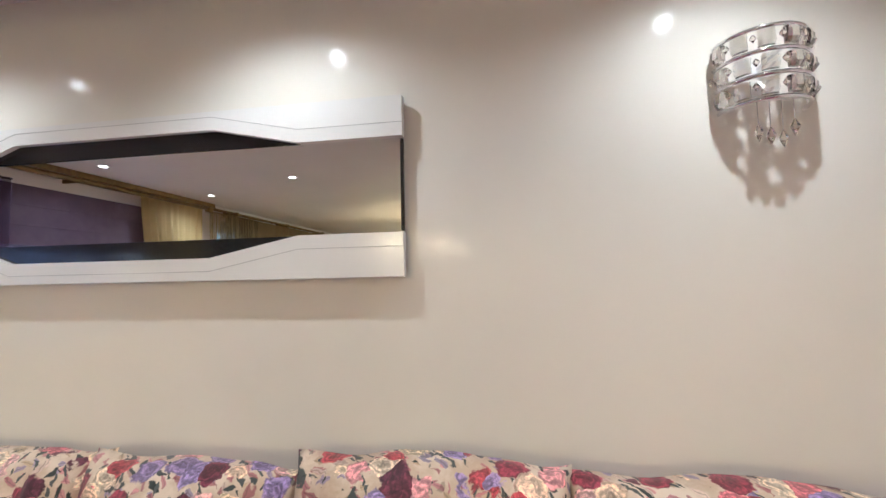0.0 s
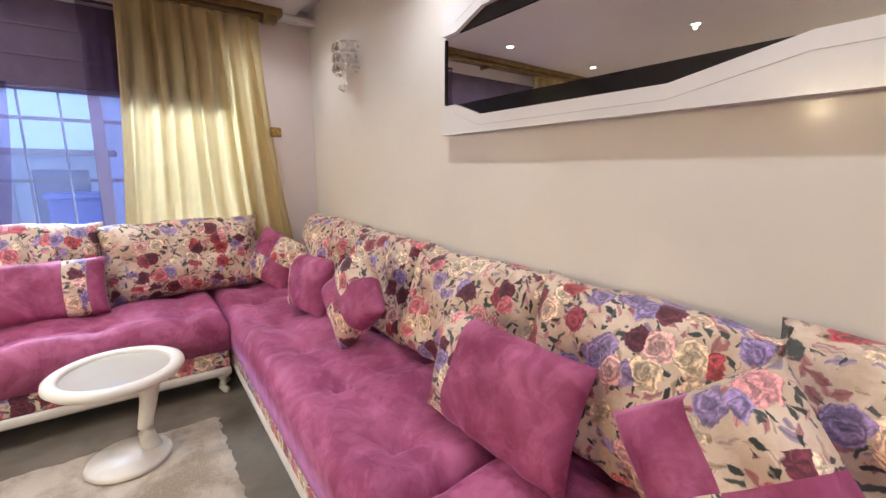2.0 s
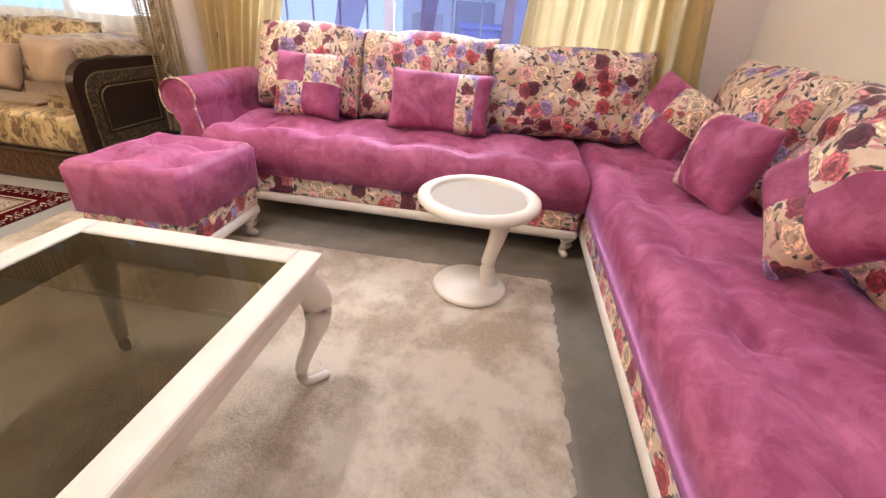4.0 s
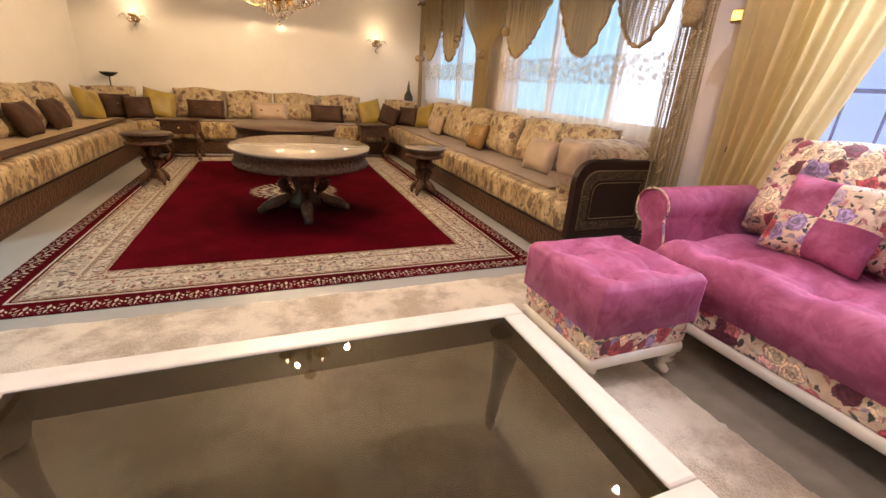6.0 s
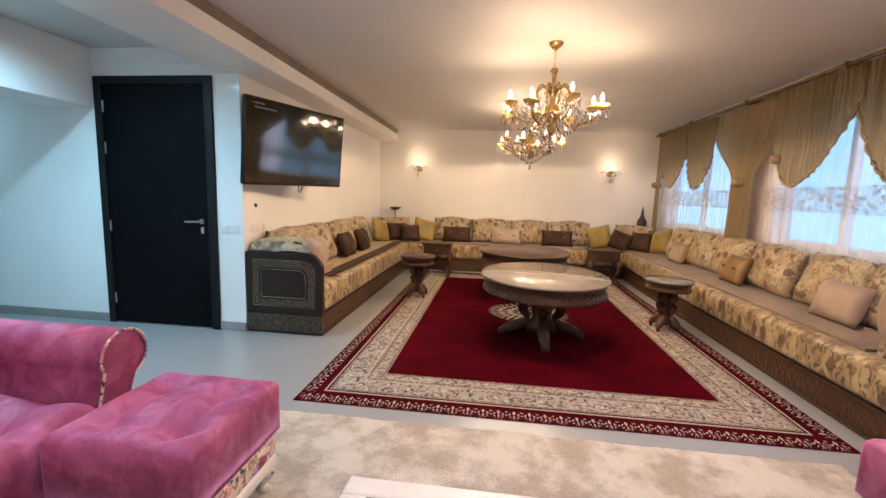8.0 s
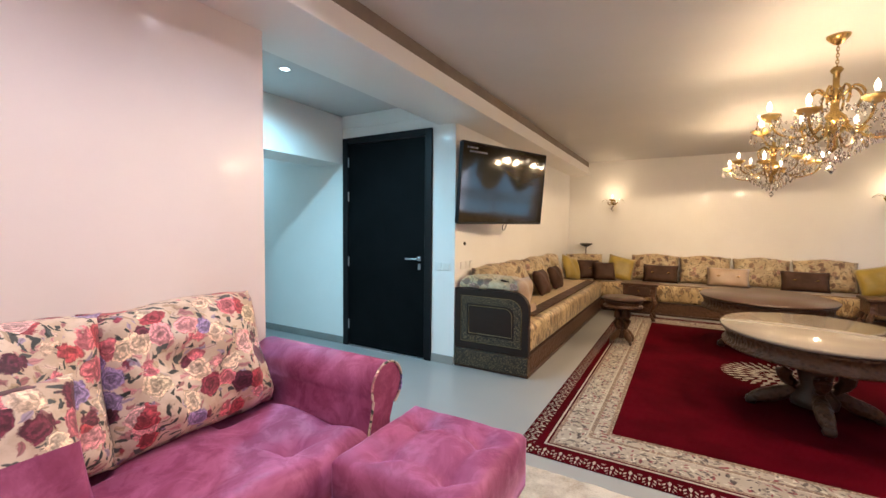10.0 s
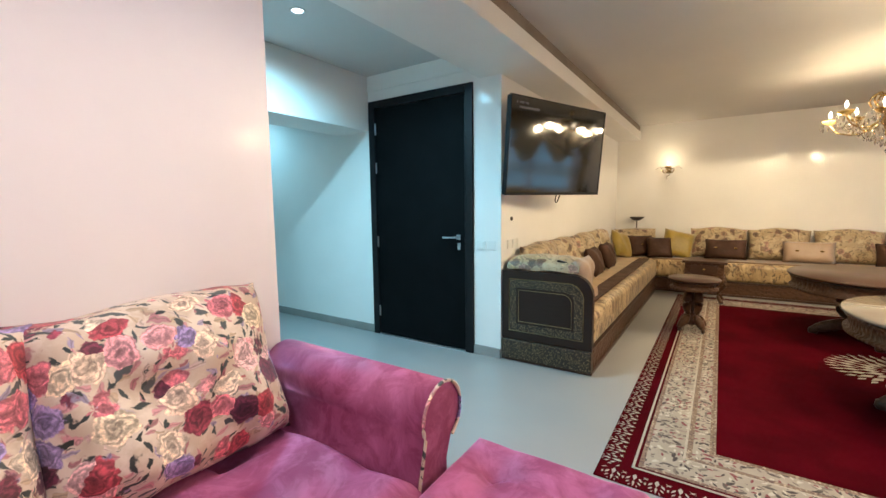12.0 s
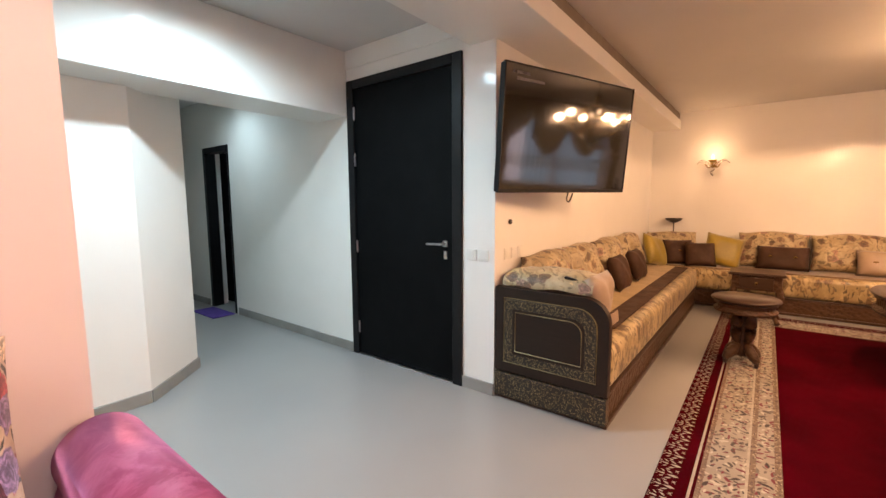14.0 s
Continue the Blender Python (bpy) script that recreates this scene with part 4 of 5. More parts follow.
top_line = [(0, 2.03), (0.06, 2.03), (0.16, 2.093), (0.62, 2.093), (0.80, 2.025), (1, 2.025)]
low_line = [(0, 1.71), (0.06, 1.71), (0.16, 1.648), (0.62, 1.648), (0.80, 1.714), (1, 1.714)]
pale_groove = plain("grey_groove_line", (0.42, 0.41, 0.40), (0.46, 0.45, 0.44), 0.4)
for ex in (mx0 + 0.001, mx1 - 0.011):
    part("edge_strip", box((ex, 0.02, 1.72), (ex + 0.010, 0.034, 2.02), 0.002), black_gloss, mirror, "black edge strip")
part("backing", box((mx0 + 0.005, 0.002, mz0 + 0.005), (mx1 - 0.005, 0.02, mz1 - 0.005)), black_gloss, mirror, "black backing")
part("frame_top", prism([(0, mz1)] + top_line + [(1, mz1)], on_wall, 0.02, 0.05), white_lacquer, mirror)
part("frame_bottom", prism([(0, mz0)] + low_line + [(1, mz0)], on_wall, 0.02, 0.05), white_lacquer, mirror)
part("bevel_top", prism([(0.06, 2.03)] + top_line[2:4] + [(0.80, 2.025)], on_wall, 0.02, 0.030), black_gloss, mirror, "black gloss bevel")
part("bevel_bottom", prism([(0.06, 1.71)] + low_line[2:4] + [(0.80, 1.714)], on_wall, 0.02, 0.030), black_gloss, mirror, "black gloss bevel")
part("glass", box((mx0, 0.02, 1.714), (mx1, 0.026, 2.026)), mirror_glass, mirror, "silvered mirror glass")
for line, off in ((top_line, 0.045), (low_line, -0.045)):
    pts = [(mx1 - u * W, 0.0495, v + off) for u, v in line]
    part("groove", tube(pts[1:], 0.0016, 4), pale_groove, mirror)


# ---- crystal wall lights ----
def gem(bm, x, y, z, r, h):
    top, low = bm.verts.new((x, y, z + h)), bm.verts.new((x, y, z - h))
    ring = [bm.verts.new((x + r * math.cos(a), y + r * math.sin(a), z)) for a in (0, math.pi / 3, 2 * math.pi / 3, math.pi, 4 * math.pi / 3, 5 * math.pi / 3)]
    for i in range(6):
        bm.faces.new((ring[i], ring[(i + 1) % 6], top))
        bm.faces.new((ring[(i + 1) % 6], ring[i], low))


unit_gem = bpy.data.meshes.new("gem")
bm = bmesh.new()
gem(bm, 0, 0, 0, 1, 1)
bmesh.ops.recalc_face_normals(bm, faces=bm.faces)
bm.to_mesh(unit_gem)
bm.free()
unit_gem.materials.append(crystal)


def gem_part(name, x, y, z, r, h, parent):
    ob = new(name, unit_gem)
    ob.parent = parent
    ob.matrix_basis = Matrix.Translation((x, y, z)) @ Matrix.Diagonal((r, r, h, 1))


def add_plate(bm, a, r, z0, z1, half):
    """A curved crystal plate on the half round of the lamp, bevelled to a ridge."""
    rows = []
    for zz, grow in ((z0, 0.0), (z0 + 0.012, 0.012), (z1 - 0.012, 0.012), (z1, 0.0)):
        rows.append([bm.verts.new(((r + g + grow * 0.6) * math.cos(a + t * half), 0.012 + (r + g + grow * 0.6) * math.sin(a + t * half), zz)) for t, g in ((-1, 0), (-0.5, 0.006), (0.5, 0.006), (1, 0))])
    for p, q in zip(rows, rows[1:]):
        for i in range(3):
            bm.faces.new((p[i], p[i + 1], q[i + 1], q[i]))
    back = [[bm.verts.new(((r - 0.006) * math.cos(a + t * half), 0.012 + (r - 0.006) * math.sin(a + t * half), zz)) for t in (-1, 1)] for zz in (z0, z1)]
    bm.faces.new((back[0][1], back[0][0], back[1][0], back[1][1]))
    bm.faces.new((rows[0][0], rows[0][1], rows[0][2], rows[0][3], back[0][1], back[0][0]))
    bm.faces.new((rows[3][3], rows[3][2], rows[3][1], rows[3][0], back[1][0], back[1][1]))
    bm.faces.new([row[0] for row in rows[::-1]] + [back[0][0], back[1][0]])
    bm.faces.new([row[3] for row in rows] + [back[1][1], back[0][1]])
    return bm


def crystal_light(x, z):
    c = thing("wall_light", pose(x, S, z), "half round crystal wall light with hanging drops", "wall light", "crystal wall lights")
    part("wall_plate", box((-0.055, 0.0, -0.05), (0.055, 0.012, 0.05), 0.004), white_lacquer, c)
    for zz in (0.03, -0.03):
        part("stay", tube([(0, 0.01, zz), (0, 0.13, zz)], 0.004, 6), chrome, c)
    for zz, r in ((0.098, 0.115), (0.032, 0.118), (-0.034, 0.118), (-0.098, 0.112)):
        pts = [(r * math.cos(math.pi * k / 16), 0.012 + r * math.sin(math.pi * k / 16), zz) for k in range(17)]
        part("ring", tube(pts, 0.006, 6), chrome, c, "", True)
    for row, (z0, z1) in enumerate(((-0.089, -0.045), (-0.022, 0.020), (0.044, 0.089))):
        for k in range(6):
            a = math.pi * (k + (0.5 if row % 2 else 0.42)) / 6
            part("plate", add_plate(bmesh.new(), a, 0.118, z0, z1, math.pi / 19), crystal, c)
            stud = math.pi * (k + (0.0 if row % 2 else 0.95)) / 6
            gem_part("stud", 0.126 * math.cos(stud), 0.012 + 0.126 * math.sin(stud), (z0 + z1) / 2, 0.009, 0.013, c)
    part("drop_bar", tube([(-0.06, 0.08, -0.09), (0.06, 0.08, -0.09)], 0.003, 6), chrome, c)
    for k in range(4):
        px = -0.045 + 0.03 * k
        drop = 0.09 + 0.03 * ((k * 3) % 4) / 3
        part("wire", tube([(px, 0.08, -0.09), (px, 0.08, -0.06 - drop)], 0.0012, 4), chrome, c)
        gem_part("drop", px, 0.08, -0.06 - drop - 0.02, 0.013, 0.026, c)


crystal_light(3.40, 2.155)
crystal_light(-0.57, 2.125)


# ---- rose corner curtains ----
def drape(name, y_top, y_low, z_top, z_low, x, folds, amp, material, label, cat="curtain", waist=None, group="", nu=110, nv=26):
    """A pleated curtain; waist = (height, y0, y1) where a tie draws it in."""
    def f(u, v):
        z = z_top + (z_low - z_top) * v
        a, b = y_top[0] + (y_low[0] - y_top[0]) * v ** 1.4, y_top[1] + (y_low[1] - y_top[1]) * v ** 1.4
        squeeze = 1.0
        if waist:
            if z > waist[0]:
                k = math.exp(-((z - waist[0]) / 0.42) ** 2)
                a, b = y_top[0] + (waist[1] - y_top[0]) * k, y_top[1] + (waist[2] - y_top[1]) * k
            else:
                s = (waist[0] - z) / (waist[0] - z_low)
                k = 1 - 0.6 * s
                a, b = waist[1] + (y_low[0] - waist[1]) * s, waist[2] + (y_low[1] - waist[2]) * s
            squeeze = 1 - 0.5 * k
        ph = 2 * math.pi * folds * u
        swing = amp * squeeze * (0.45 + 0.55 * min(1, v * 3)) * (math.sin(ph + 0.6 * math.sin(3 * v + u * 9)) + 0.25 * math.sin(2.3 * ph + 1.0))
        return (x + swing, a + (b - a) * u + 0.25 * amp * math.sin(ph * 0.5 + 2 * v), z)

    cloth = tagged(part(name, sheet(nu, nv, f), material, None, "", True), label, cat, group)
    for row, v, r in (("heading", 0.0, 0.010), ("hem", 1.0, 0.006)):
        part(row, tube([f(u / 60, v) for u in range(61)], r, 5), material, cloth, "", True)
    return cloth


rod = thing("curtain_rod", pose(4.05, 0, 2.53), "gilded curtain rod with carved ends", "curtain rod", "curtain rods")
part("pole", tube([(0, -1.28, 0), (0, 1.95, 0)], 0.022, 12), gold_wood, rod, "", True)
part("finial", box((-0.035, -1.36, -0.045), (0.035, -1.26, 0.045), 0.015, 3), gold_wood, rod)
part("finial", box((-0.035, 1.93, -0.045), (0.035, 2.02, 0.045), 0.015, 3), gold_wood, rod)
for y in (-1.20, 0.3, 1.85):
    part("bracket", box((-0.01, y - 0.01, -0.02), (0.2, y + 0.01, 0.02), 0.004), gold_wood, rod)
drape("curtain", (-1.24, -0.37), (-1.43, -0.25), 2.51, 0.75, 4.09, 9, 0.040, gold_curtain, "gold satin curtain with deep pleats, drawn aside", group="gold curtains")
drape("curtain", (0.98, 1.9), (1.45, 1.86), 2.51, 0.55, 4.09, 9, 0.030, gold_curtain, "gold satin curtain gathered to one side", group="gold curtains")
tagged(part("pelmet", box((4.0, -1.40, 2.545), (4.24, 2.03, CEIL - 0.002), 0.004), gold_wood), "bronze gilded pelmet board over the curtains", "pelmet")
blind = tagged(part("blind", box((4.185, -0.98, 1.89), (4.20, 1.46, 2.42), 0.003), violet_blind), "dark violet blind let half down over the window", "blind")
for z in (2.08, 2.25):
    part("seam", box((4.181, -0.98, z - 0.006), (4.186, 1.46, z + 0.006), 0.002), violet_blind, blind)
part("bottom_bar", tube([(4.19, -0.99, 1.885), (4.19, 1.47, 1.885)], 0.012, 8), violet_blind, blind)
drape("voile", (-0.95, 1.45), (-0.95, 1.45), 1.9, 0.95, 4.165, 12, 0.008, blue_voile, "sheer pale blue voile across the window", "voile", nu=140, nv=8)
for top, low, folds, hung in (((0.54, 0.80), (0.80, 0.95), 4, 1.9), ((0.19, 0.32), (0.28, 0.36), 2, 1.9), ((-0.38, -0.18), (-0.36, -0.16), 3, 2.44)):
    drape("voile", top, low, hung, 0.95, 4.145, folds, 0.014, violet_voile, "sheer violet voile strip drawn aside at the window", "voile", group="violet voile strips", nu=28, nv=12)
for y in (-1.32, 1.93):
    h = thing("curtain_holdback", pose(E, y, 1.70), "small gilded holdback block on the wall", "holdback", "curtain holdbacks")
    part("stem", tube([(0, 0, 0), (-0.10, 0, 0)], 0.012, 8), gold_wood, h)
    part("knob", box((-0.17, -0.042, -0.038), (-0.10, 0.042, 0.038), 0.012, 2), brass, h)
tagged(part("wall_shelf", prism([(0, 0.0), (0.02, -0.03), (0.13, -0.055), (0.14, -0.03), (0.14, 0.0)], lambda u, v, dd: (E - u, dd, 0.955 + v), 1.74, 1.88), dark_metal), "small dark bracket shelf on the wall", "shelf")

# ---- the salon: red rug ----
RX0, RX1, RY0, RY1 = -0.075, 3.26, 2.318, 7.15
rug = thing("rug", pose((RX0 + RX1) / 2, (RY0 + RY1) / 2, 0), "large crimson rug with a cream patterned border", "rug")
hw, hd = (RX1 - RX0) / 2, (RY1 - RY0) / 2
part("backing", box((-hw, -hd, 0.0), (hw, hd, 0.007), 0.003, 1), crimson, rug, "crimson edge")


def rug_ring(name, inset, width, z, material, label=""):
    bm = bmesh.new()
    x, y = hw - inset, hd - inset
    for a, b in (((-x, -y), (x, -y + width)), ((-x, y - width), (x, y)), ((-x, -y + width), (-x + width, y - width)), ((x - width, -y + width), (x, y - width))):
        add_box(bm, (a[0], a[1], 0.006), (b[0], b[1], z))
    part(name, bm, material, rug, label)


rug_ring("border", 0.150, 0.012, 0.0095, ivory_pile, "ivory stripe")
rug_ring("border", 0.162, 0.014, 0.0092, crimson, "thin crimson stripe")
rug_ring("border", 0.176, 0.022, 0.0095, taupe_stripe, "taupe stripe")
rug_ring("border", 0.198, 0.160, 0.0100, cream_border, "cream patterned border")
rug_ring("border", 0.358, 0.012, 0.0095, ivory_pile, "ivory stripe")
rug_ring("border", 0.370, 0.026, 0.0095, taupe_stripe, "taupe stripe")
rug_ring("border", 0.396, 0.075, 0.0100, cream_border, "cream patterned border")
rug_ring("border", 0.471, 0.030, 0.0095, taupe_stripe, "taupe stripe")
part("field", box((-hw + 0.5, -hd + 0.5, 0.006), (hw - 0.5, hd - 0.5, 0.0105)), crimson, rug, "plain crimson field")


def leaf_tile(bm, x, y, ang, s):
    """A small woven palmette on the rug's red edge."""
    c, sn = math.cos(ang), math.sin(ang)
    lobes = [[(-0.007, 0.0), (0, 0.022), (0.007, 0.0), (0, -0.014)], [(-0.004, 0.03), (0, 0.056), (0.004, 0.03), (0, 0.024)]]
    for side in (-1, 1):
        for px, pz, lean, ln in ((0.012, 0.004, 0.5, 0.024), (0.011, 0.026, 0.6, 0.020), (0.023, -0.012, 0.9, 0.022), (0.030, 0.014, 0.2, 0.016), (0.008, 0.044, 0.5, 0.012)):
            dx, dy = math.sin(lean) * ln * side, math.cos(lean) * ln
            lobes.append([(side * px, pz), (side * px + 0.5 * dx - 0.2 * dy * side, pz + 0.5 * dy), (side * px + dx, pz + dy), (side * px + 0.5 * dx + 0.2 * dy * side, pz + 0.4 * dy)])
    for pts in lobes:
        bm.faces.new([bm.verts.new((x + s * (c * u - sn * v), y + s * (sn * u + c * v), 0.0088)) for u, v in pts])


bm = bmesh.new()
step = 0.098
for k in range(int(2 * hw / step)):
    x = -hw + 0.08 + k * (2 * hw - 0.16) / (int(2 * hw / step) - 1)
    leaf_tile(bm, x, -hd + 0.082, math.pi, 1.5)
    leaf_tile(bm, x, hd - 0.082, 0, 1.5)
for k in range(1, int(2 * hd / step) - 1):
    y = -hd + 0.08 + k * (2 * hd - 0.16) / (int(2 * hd / step) - 1)
    leaf_tile(bm, -hw + 0.082, y, math.pi / 2, 1.5)
    leaf_tile(bm, hw - 0.082, y, -math.pi / 2, 1.5)
part("palmette", bm, ivory_pile, rug, "ivory palmettes")["kind"] = "stuff"
# the rosette in the middle
bm = bmesh.new()
for ring, (r0, r1, n, wd) in enumerate(((0.05, 0.16, 12, 0.030), (0.16, 0.30, 20, 0.034), (0.28, 0.43, 28, 0.028), (0.40, 0.50, 36, 0.018))):
    for k in range(n):
        a = 2 * math.pi * (k + 0.5 * (ring % 2)) / n
        c, s = math.cos(a), math.sin(a)
        pts = [(r0, 0), (0.6 * r0 + 0.4 * r1, wd), (r1, 0), (0.6 * r0 + 0.4 * r1, -wd)]
        bm.faces.new([bm.verts.new((0.02 + (u * c - v * s) * 0.95, (u * s + v * c) * 0.85 + 0.03, 0.0112 + 0.0002 * ring)) for u, v in pts])
part("rosette", bm, ivory_pile, rug, "ivory woven rosette")


# ---- carved tables ----
def carved_table(x, y, z, rx, ry, label, cat, group, turn=0, top=marble):
    t = thing("pedestal_table", pose(x, y, 0.011, 0, 0, turn), label, cat, group)
    k = ry / rx
    z -= 0.011
    part("top", lathe([(0, z - 0.032), (rx - 0.02, z - 0.032), (rx, z - 0.022), (rx + 0.004, z - 0.012), (rx - 0.006, z), (0, z)], (0, 0, 0), 64, 1, k), top, t, "cream marble slab", True)
    h = 0.16 * (0.55 + 0.45 * rx / 0.64)
    part("apron", lathe([(rx - 0.10, z - 0.033), (rx - 0.025, z - 0.033), (rx - 0.02, z - 0.05), (rx - 0.04, z - 0.06), (rx - 0.04, z - h + 0.03), (rx - 0.015, z - h + 0.018), (rx - 0.02, z - h), (rx - 0.12, z - h)], (0, 0, 0), 64, 1, k), carved_wood, t, "carved walnut apron", True)
    c = 0.5 * rx
    part("column", lathe([(0.0, 0.06), (0.15 * rx / 0.64, 0.06), (0.16 * rx / 0.64, 0.12), (0.09 * rx / 0.64, 0.2), (0.12 * rx / 0.64, 0.32), (0.10 * rx / 0.64, z - h - 0.04), (0.22 * rx / 0.64, z - h + 0.005), (0, z - h + 0.01)], (0, 0, 0), 20), brown_wood, t, "", True)
    for q in range(4):
        a = math.pi / 2 * q + math.pi / 4 + math.pi / 4
        ca, sa = math.cos(a), math.sin(a)
        s = rx / 0.64
        line = [(0.07 * s, z - h - 0.02), (0.17 * s, z - h - 0.05), (0.19 * s, (z - h) * 0.55), (0.12 * s, (z - h) * 0.38), (0.22 * s, 0.11), (0.36 * s, 0.06), (0.40 * s, 0.035)]
        pts = curve([(r * ca, r * sa * (0.5 + 0.5 * k), zz) for r, zz in line], 4)
        n = len(pts)
        rr = [(0.036 + 0.022 * math.sin(2.2 * math.pi * i / n) ** 2) * (0.55 + 0.45 * s) for i in range(n)]
        part("leg", tube(pts, rr, 10), carved_wood, t, "carved scroll leg", True)
        part("foot", lathe([(0, 0), (0.035 * s, 0), (0.045 * s, 0.02), (0.04 * s, 0.05), (0, 0.065)], (0.40 * s * ca, 0.40 * s * sa * (0.5 + 0.5 * k), 0), 12), brown_wood, t, "", True)


carved_table(1.67, 3.94, 0.635, 0.60, 0.69, "oval carved walnut table with a cream marble top", "table", "oval tables")
carved_table(1.60, 5.75, 0.625, 0.62, 0.70, "oval carved walnut table with a glossy top", "table", "oval tables", 0, brown_wood)
for x, y in ((0.19, 5.26), (3.02, 4.46)):
    carved_table(x, y, 0.555, 0.235, 0.235, "small round carved walnut pedestal table", "side table", "small pedestal tables", 45, brown_wood if x < 1 else marble)


def corner_table(x, y):
    t = thing("drawer_table", pose(x, y, 0.011), "small carved walnut table with a drawer by the sofa", "side table", "drawer tables")
    part("top", box((-0.25, -0.2, 0.52), (0.25, 0.2, 0.55), 0.008), brown_wood, t)
    part("case", box((-0.22, -0.17, 0.36), (0.22, 0.17, 0.52), 0.006), carved_wood, t)
    dr = part("drawer", box((-0.15, -0.182, 0.385), (0.15, -0.168, 0.50), 0.004), brown_wood, t)
    part("knob", lathe([(0, 0), (0.012, 0.004), (0.015, 0.012), (0, 0.018)], (0, 0, 0), 10), brass, dr).matrix_basis = pose(0, -0.182, 0.44, 90, 0, 0)
    for sx in (-1, 1):
        for sy in (-1, 1):
            part("leg", tube(curve([(0.19 * sx, 0.14 * sy, 0.37), (0.22 * sx, 0.17 * sy, 0.25), (0.16 * sx, 0.11 * sy, 0.12), (0.21 * sx, 0.16 * sy, 0.01)], 4), [0.03, 0.032, 0.034, 0.034, 0.032, 0.03, 0.026, 0.022, 0.02, 0.02, 0.022, 0.025, 0.026], 8), carved_wood, t, "", True)


corner_table(0.24, 6.85)
corner_table(2.95, 6.88)


# ---- salon sofas ----
def plinth(parent, a, b, name="plinth"):
    x0, y0, x1, y1 = *a, *b
    part(name, box((x0, y0, 0), (x1, y1, 0.185), 0.006), carved_wood, parent, "carved walnut plinth")
    part("moulding", box((x0 - 0.012, y0 - 0.012, 0.185), (x1 + 0.012, y1 + 0.012, 0.205), 0.006), brown_wood, parent)
    part("moulding", box((x0 - 0.018, y0 - 0.018, 0), (x1 + 0.018, y1 + 0.018, 0.03), 0.006), brown_wood, parent)


def mattress(parent, a, b, z1=0.47):
    part("mattress", box((*a, 0.205), (*b, z1), 0.06, 4), salon_stripe, parent, "gold brocade mattress", True)


left = thing("salon_sofa", pose(0, 0, 0), "long carved walnut salon sofa with a gold brocade mattress", "sofa", "salon sofas")
plinth(left, (-1.125, 3.53), (-0.40, 7.34))
mattress(left, (-1.12, 3.57), (-0.385, 7.36))
part("seat_cover", box((-1.1, 3.8, 0.468), (-0.50, 7.3, 0.488), 0.008), gold_cover, left, "gold seat cover")
part("seat_band", box((-0.62, 3.95, 0.486), (-0.47, 7.2, 0.496), 0.004), brown_satin, left, "brown woven band")

right = thing("salon_sofa", pose(0, 0, 0), "long carved walnut salon sofa under the lace windows", "sofa", "salon sofas")
plinth(right, (3.42, 2.31), (4.16, 7.34))
mattress(right, (3.405, 2.35), (4.17, 7.36))
part("seat_cover", box((3.50, 2.7, 0.468), (4.14, 7.3, 0.49), 0.008), tan_cloth, right, "tan woven seat cover")

far = thing("salon_sofa", pose(0, 0, 0), "carved walnut salon sofa along the cream wall", "sofa", "salon sofas")
plinth(far, (-1.12, 7.36), (4.2, 8.07))
mattress(far, (-1.12, 7.345), (4.2, 8.07))
part("seat_cover", box((-1.1, 7.42, 0.468), (4.18, 8.04, 0.488), 0.008), tan_cloth, far, "tan woven seat cover")


def end_panel(parent, x_back, x_front, y):
    """The shaped end board, with its rounded shoulder at the front and inlaid frames."""
    s = 1 if x_front > x_back else -1
    L = abs(x_front - x_back)

    def shape(inset):
        pts = [(inset, 0.20 + inset), (L - inset, 0.20 + inset), (L - inset, 0.56)]
        r = max(0.02, 0.15 - inset * 0.5)
        for k in range(7):
            a = radians(k * 15)
            pts.append((L - inset - r + r * math.cos(a), 0.775 - inset - r + r * math.sin(a)))
        return pts + [(inset, 0.775 - inset)]

    def place(u, v, d):
        return (x_back + s * u, y + d, v)

    p = part("end_panel", prism(shape(0.0), place, 0.0, 0.055), dark_wood, parent, "dark walnut end panel")
    part("plinth_end", box((x_back, y - 0.012, 0.03), (x_front, y + 0.05, 0.19), 0.006), gilt_inlay, parent, "carved plinth end")
    part("inlay", prism(shape(0.075), place, -0.006, 0.0), gilt_inlay, p, "gilt scroll inlay")
    part("inlay_panel", prism(shape(0.135), place, -0.010, -0.005), dark_wood, p)
    rim = shape(0.155)
    pts = [place(u, v, -0.010) for u, v in rim + rim[:1]]
    part("bead", tube(pts, 0.0035, 4), gilt_bead, p)
    rim = shape(0.068)
    part("bead", tube([place(u, v, -0.001) for u, v in rim + rim[:1]], 0.004, 4), gilt_bead, p)


end_panel(left, -1.13, -0.382, 3.50)
end_panel(right, 4.15, 3.402, 2.27)


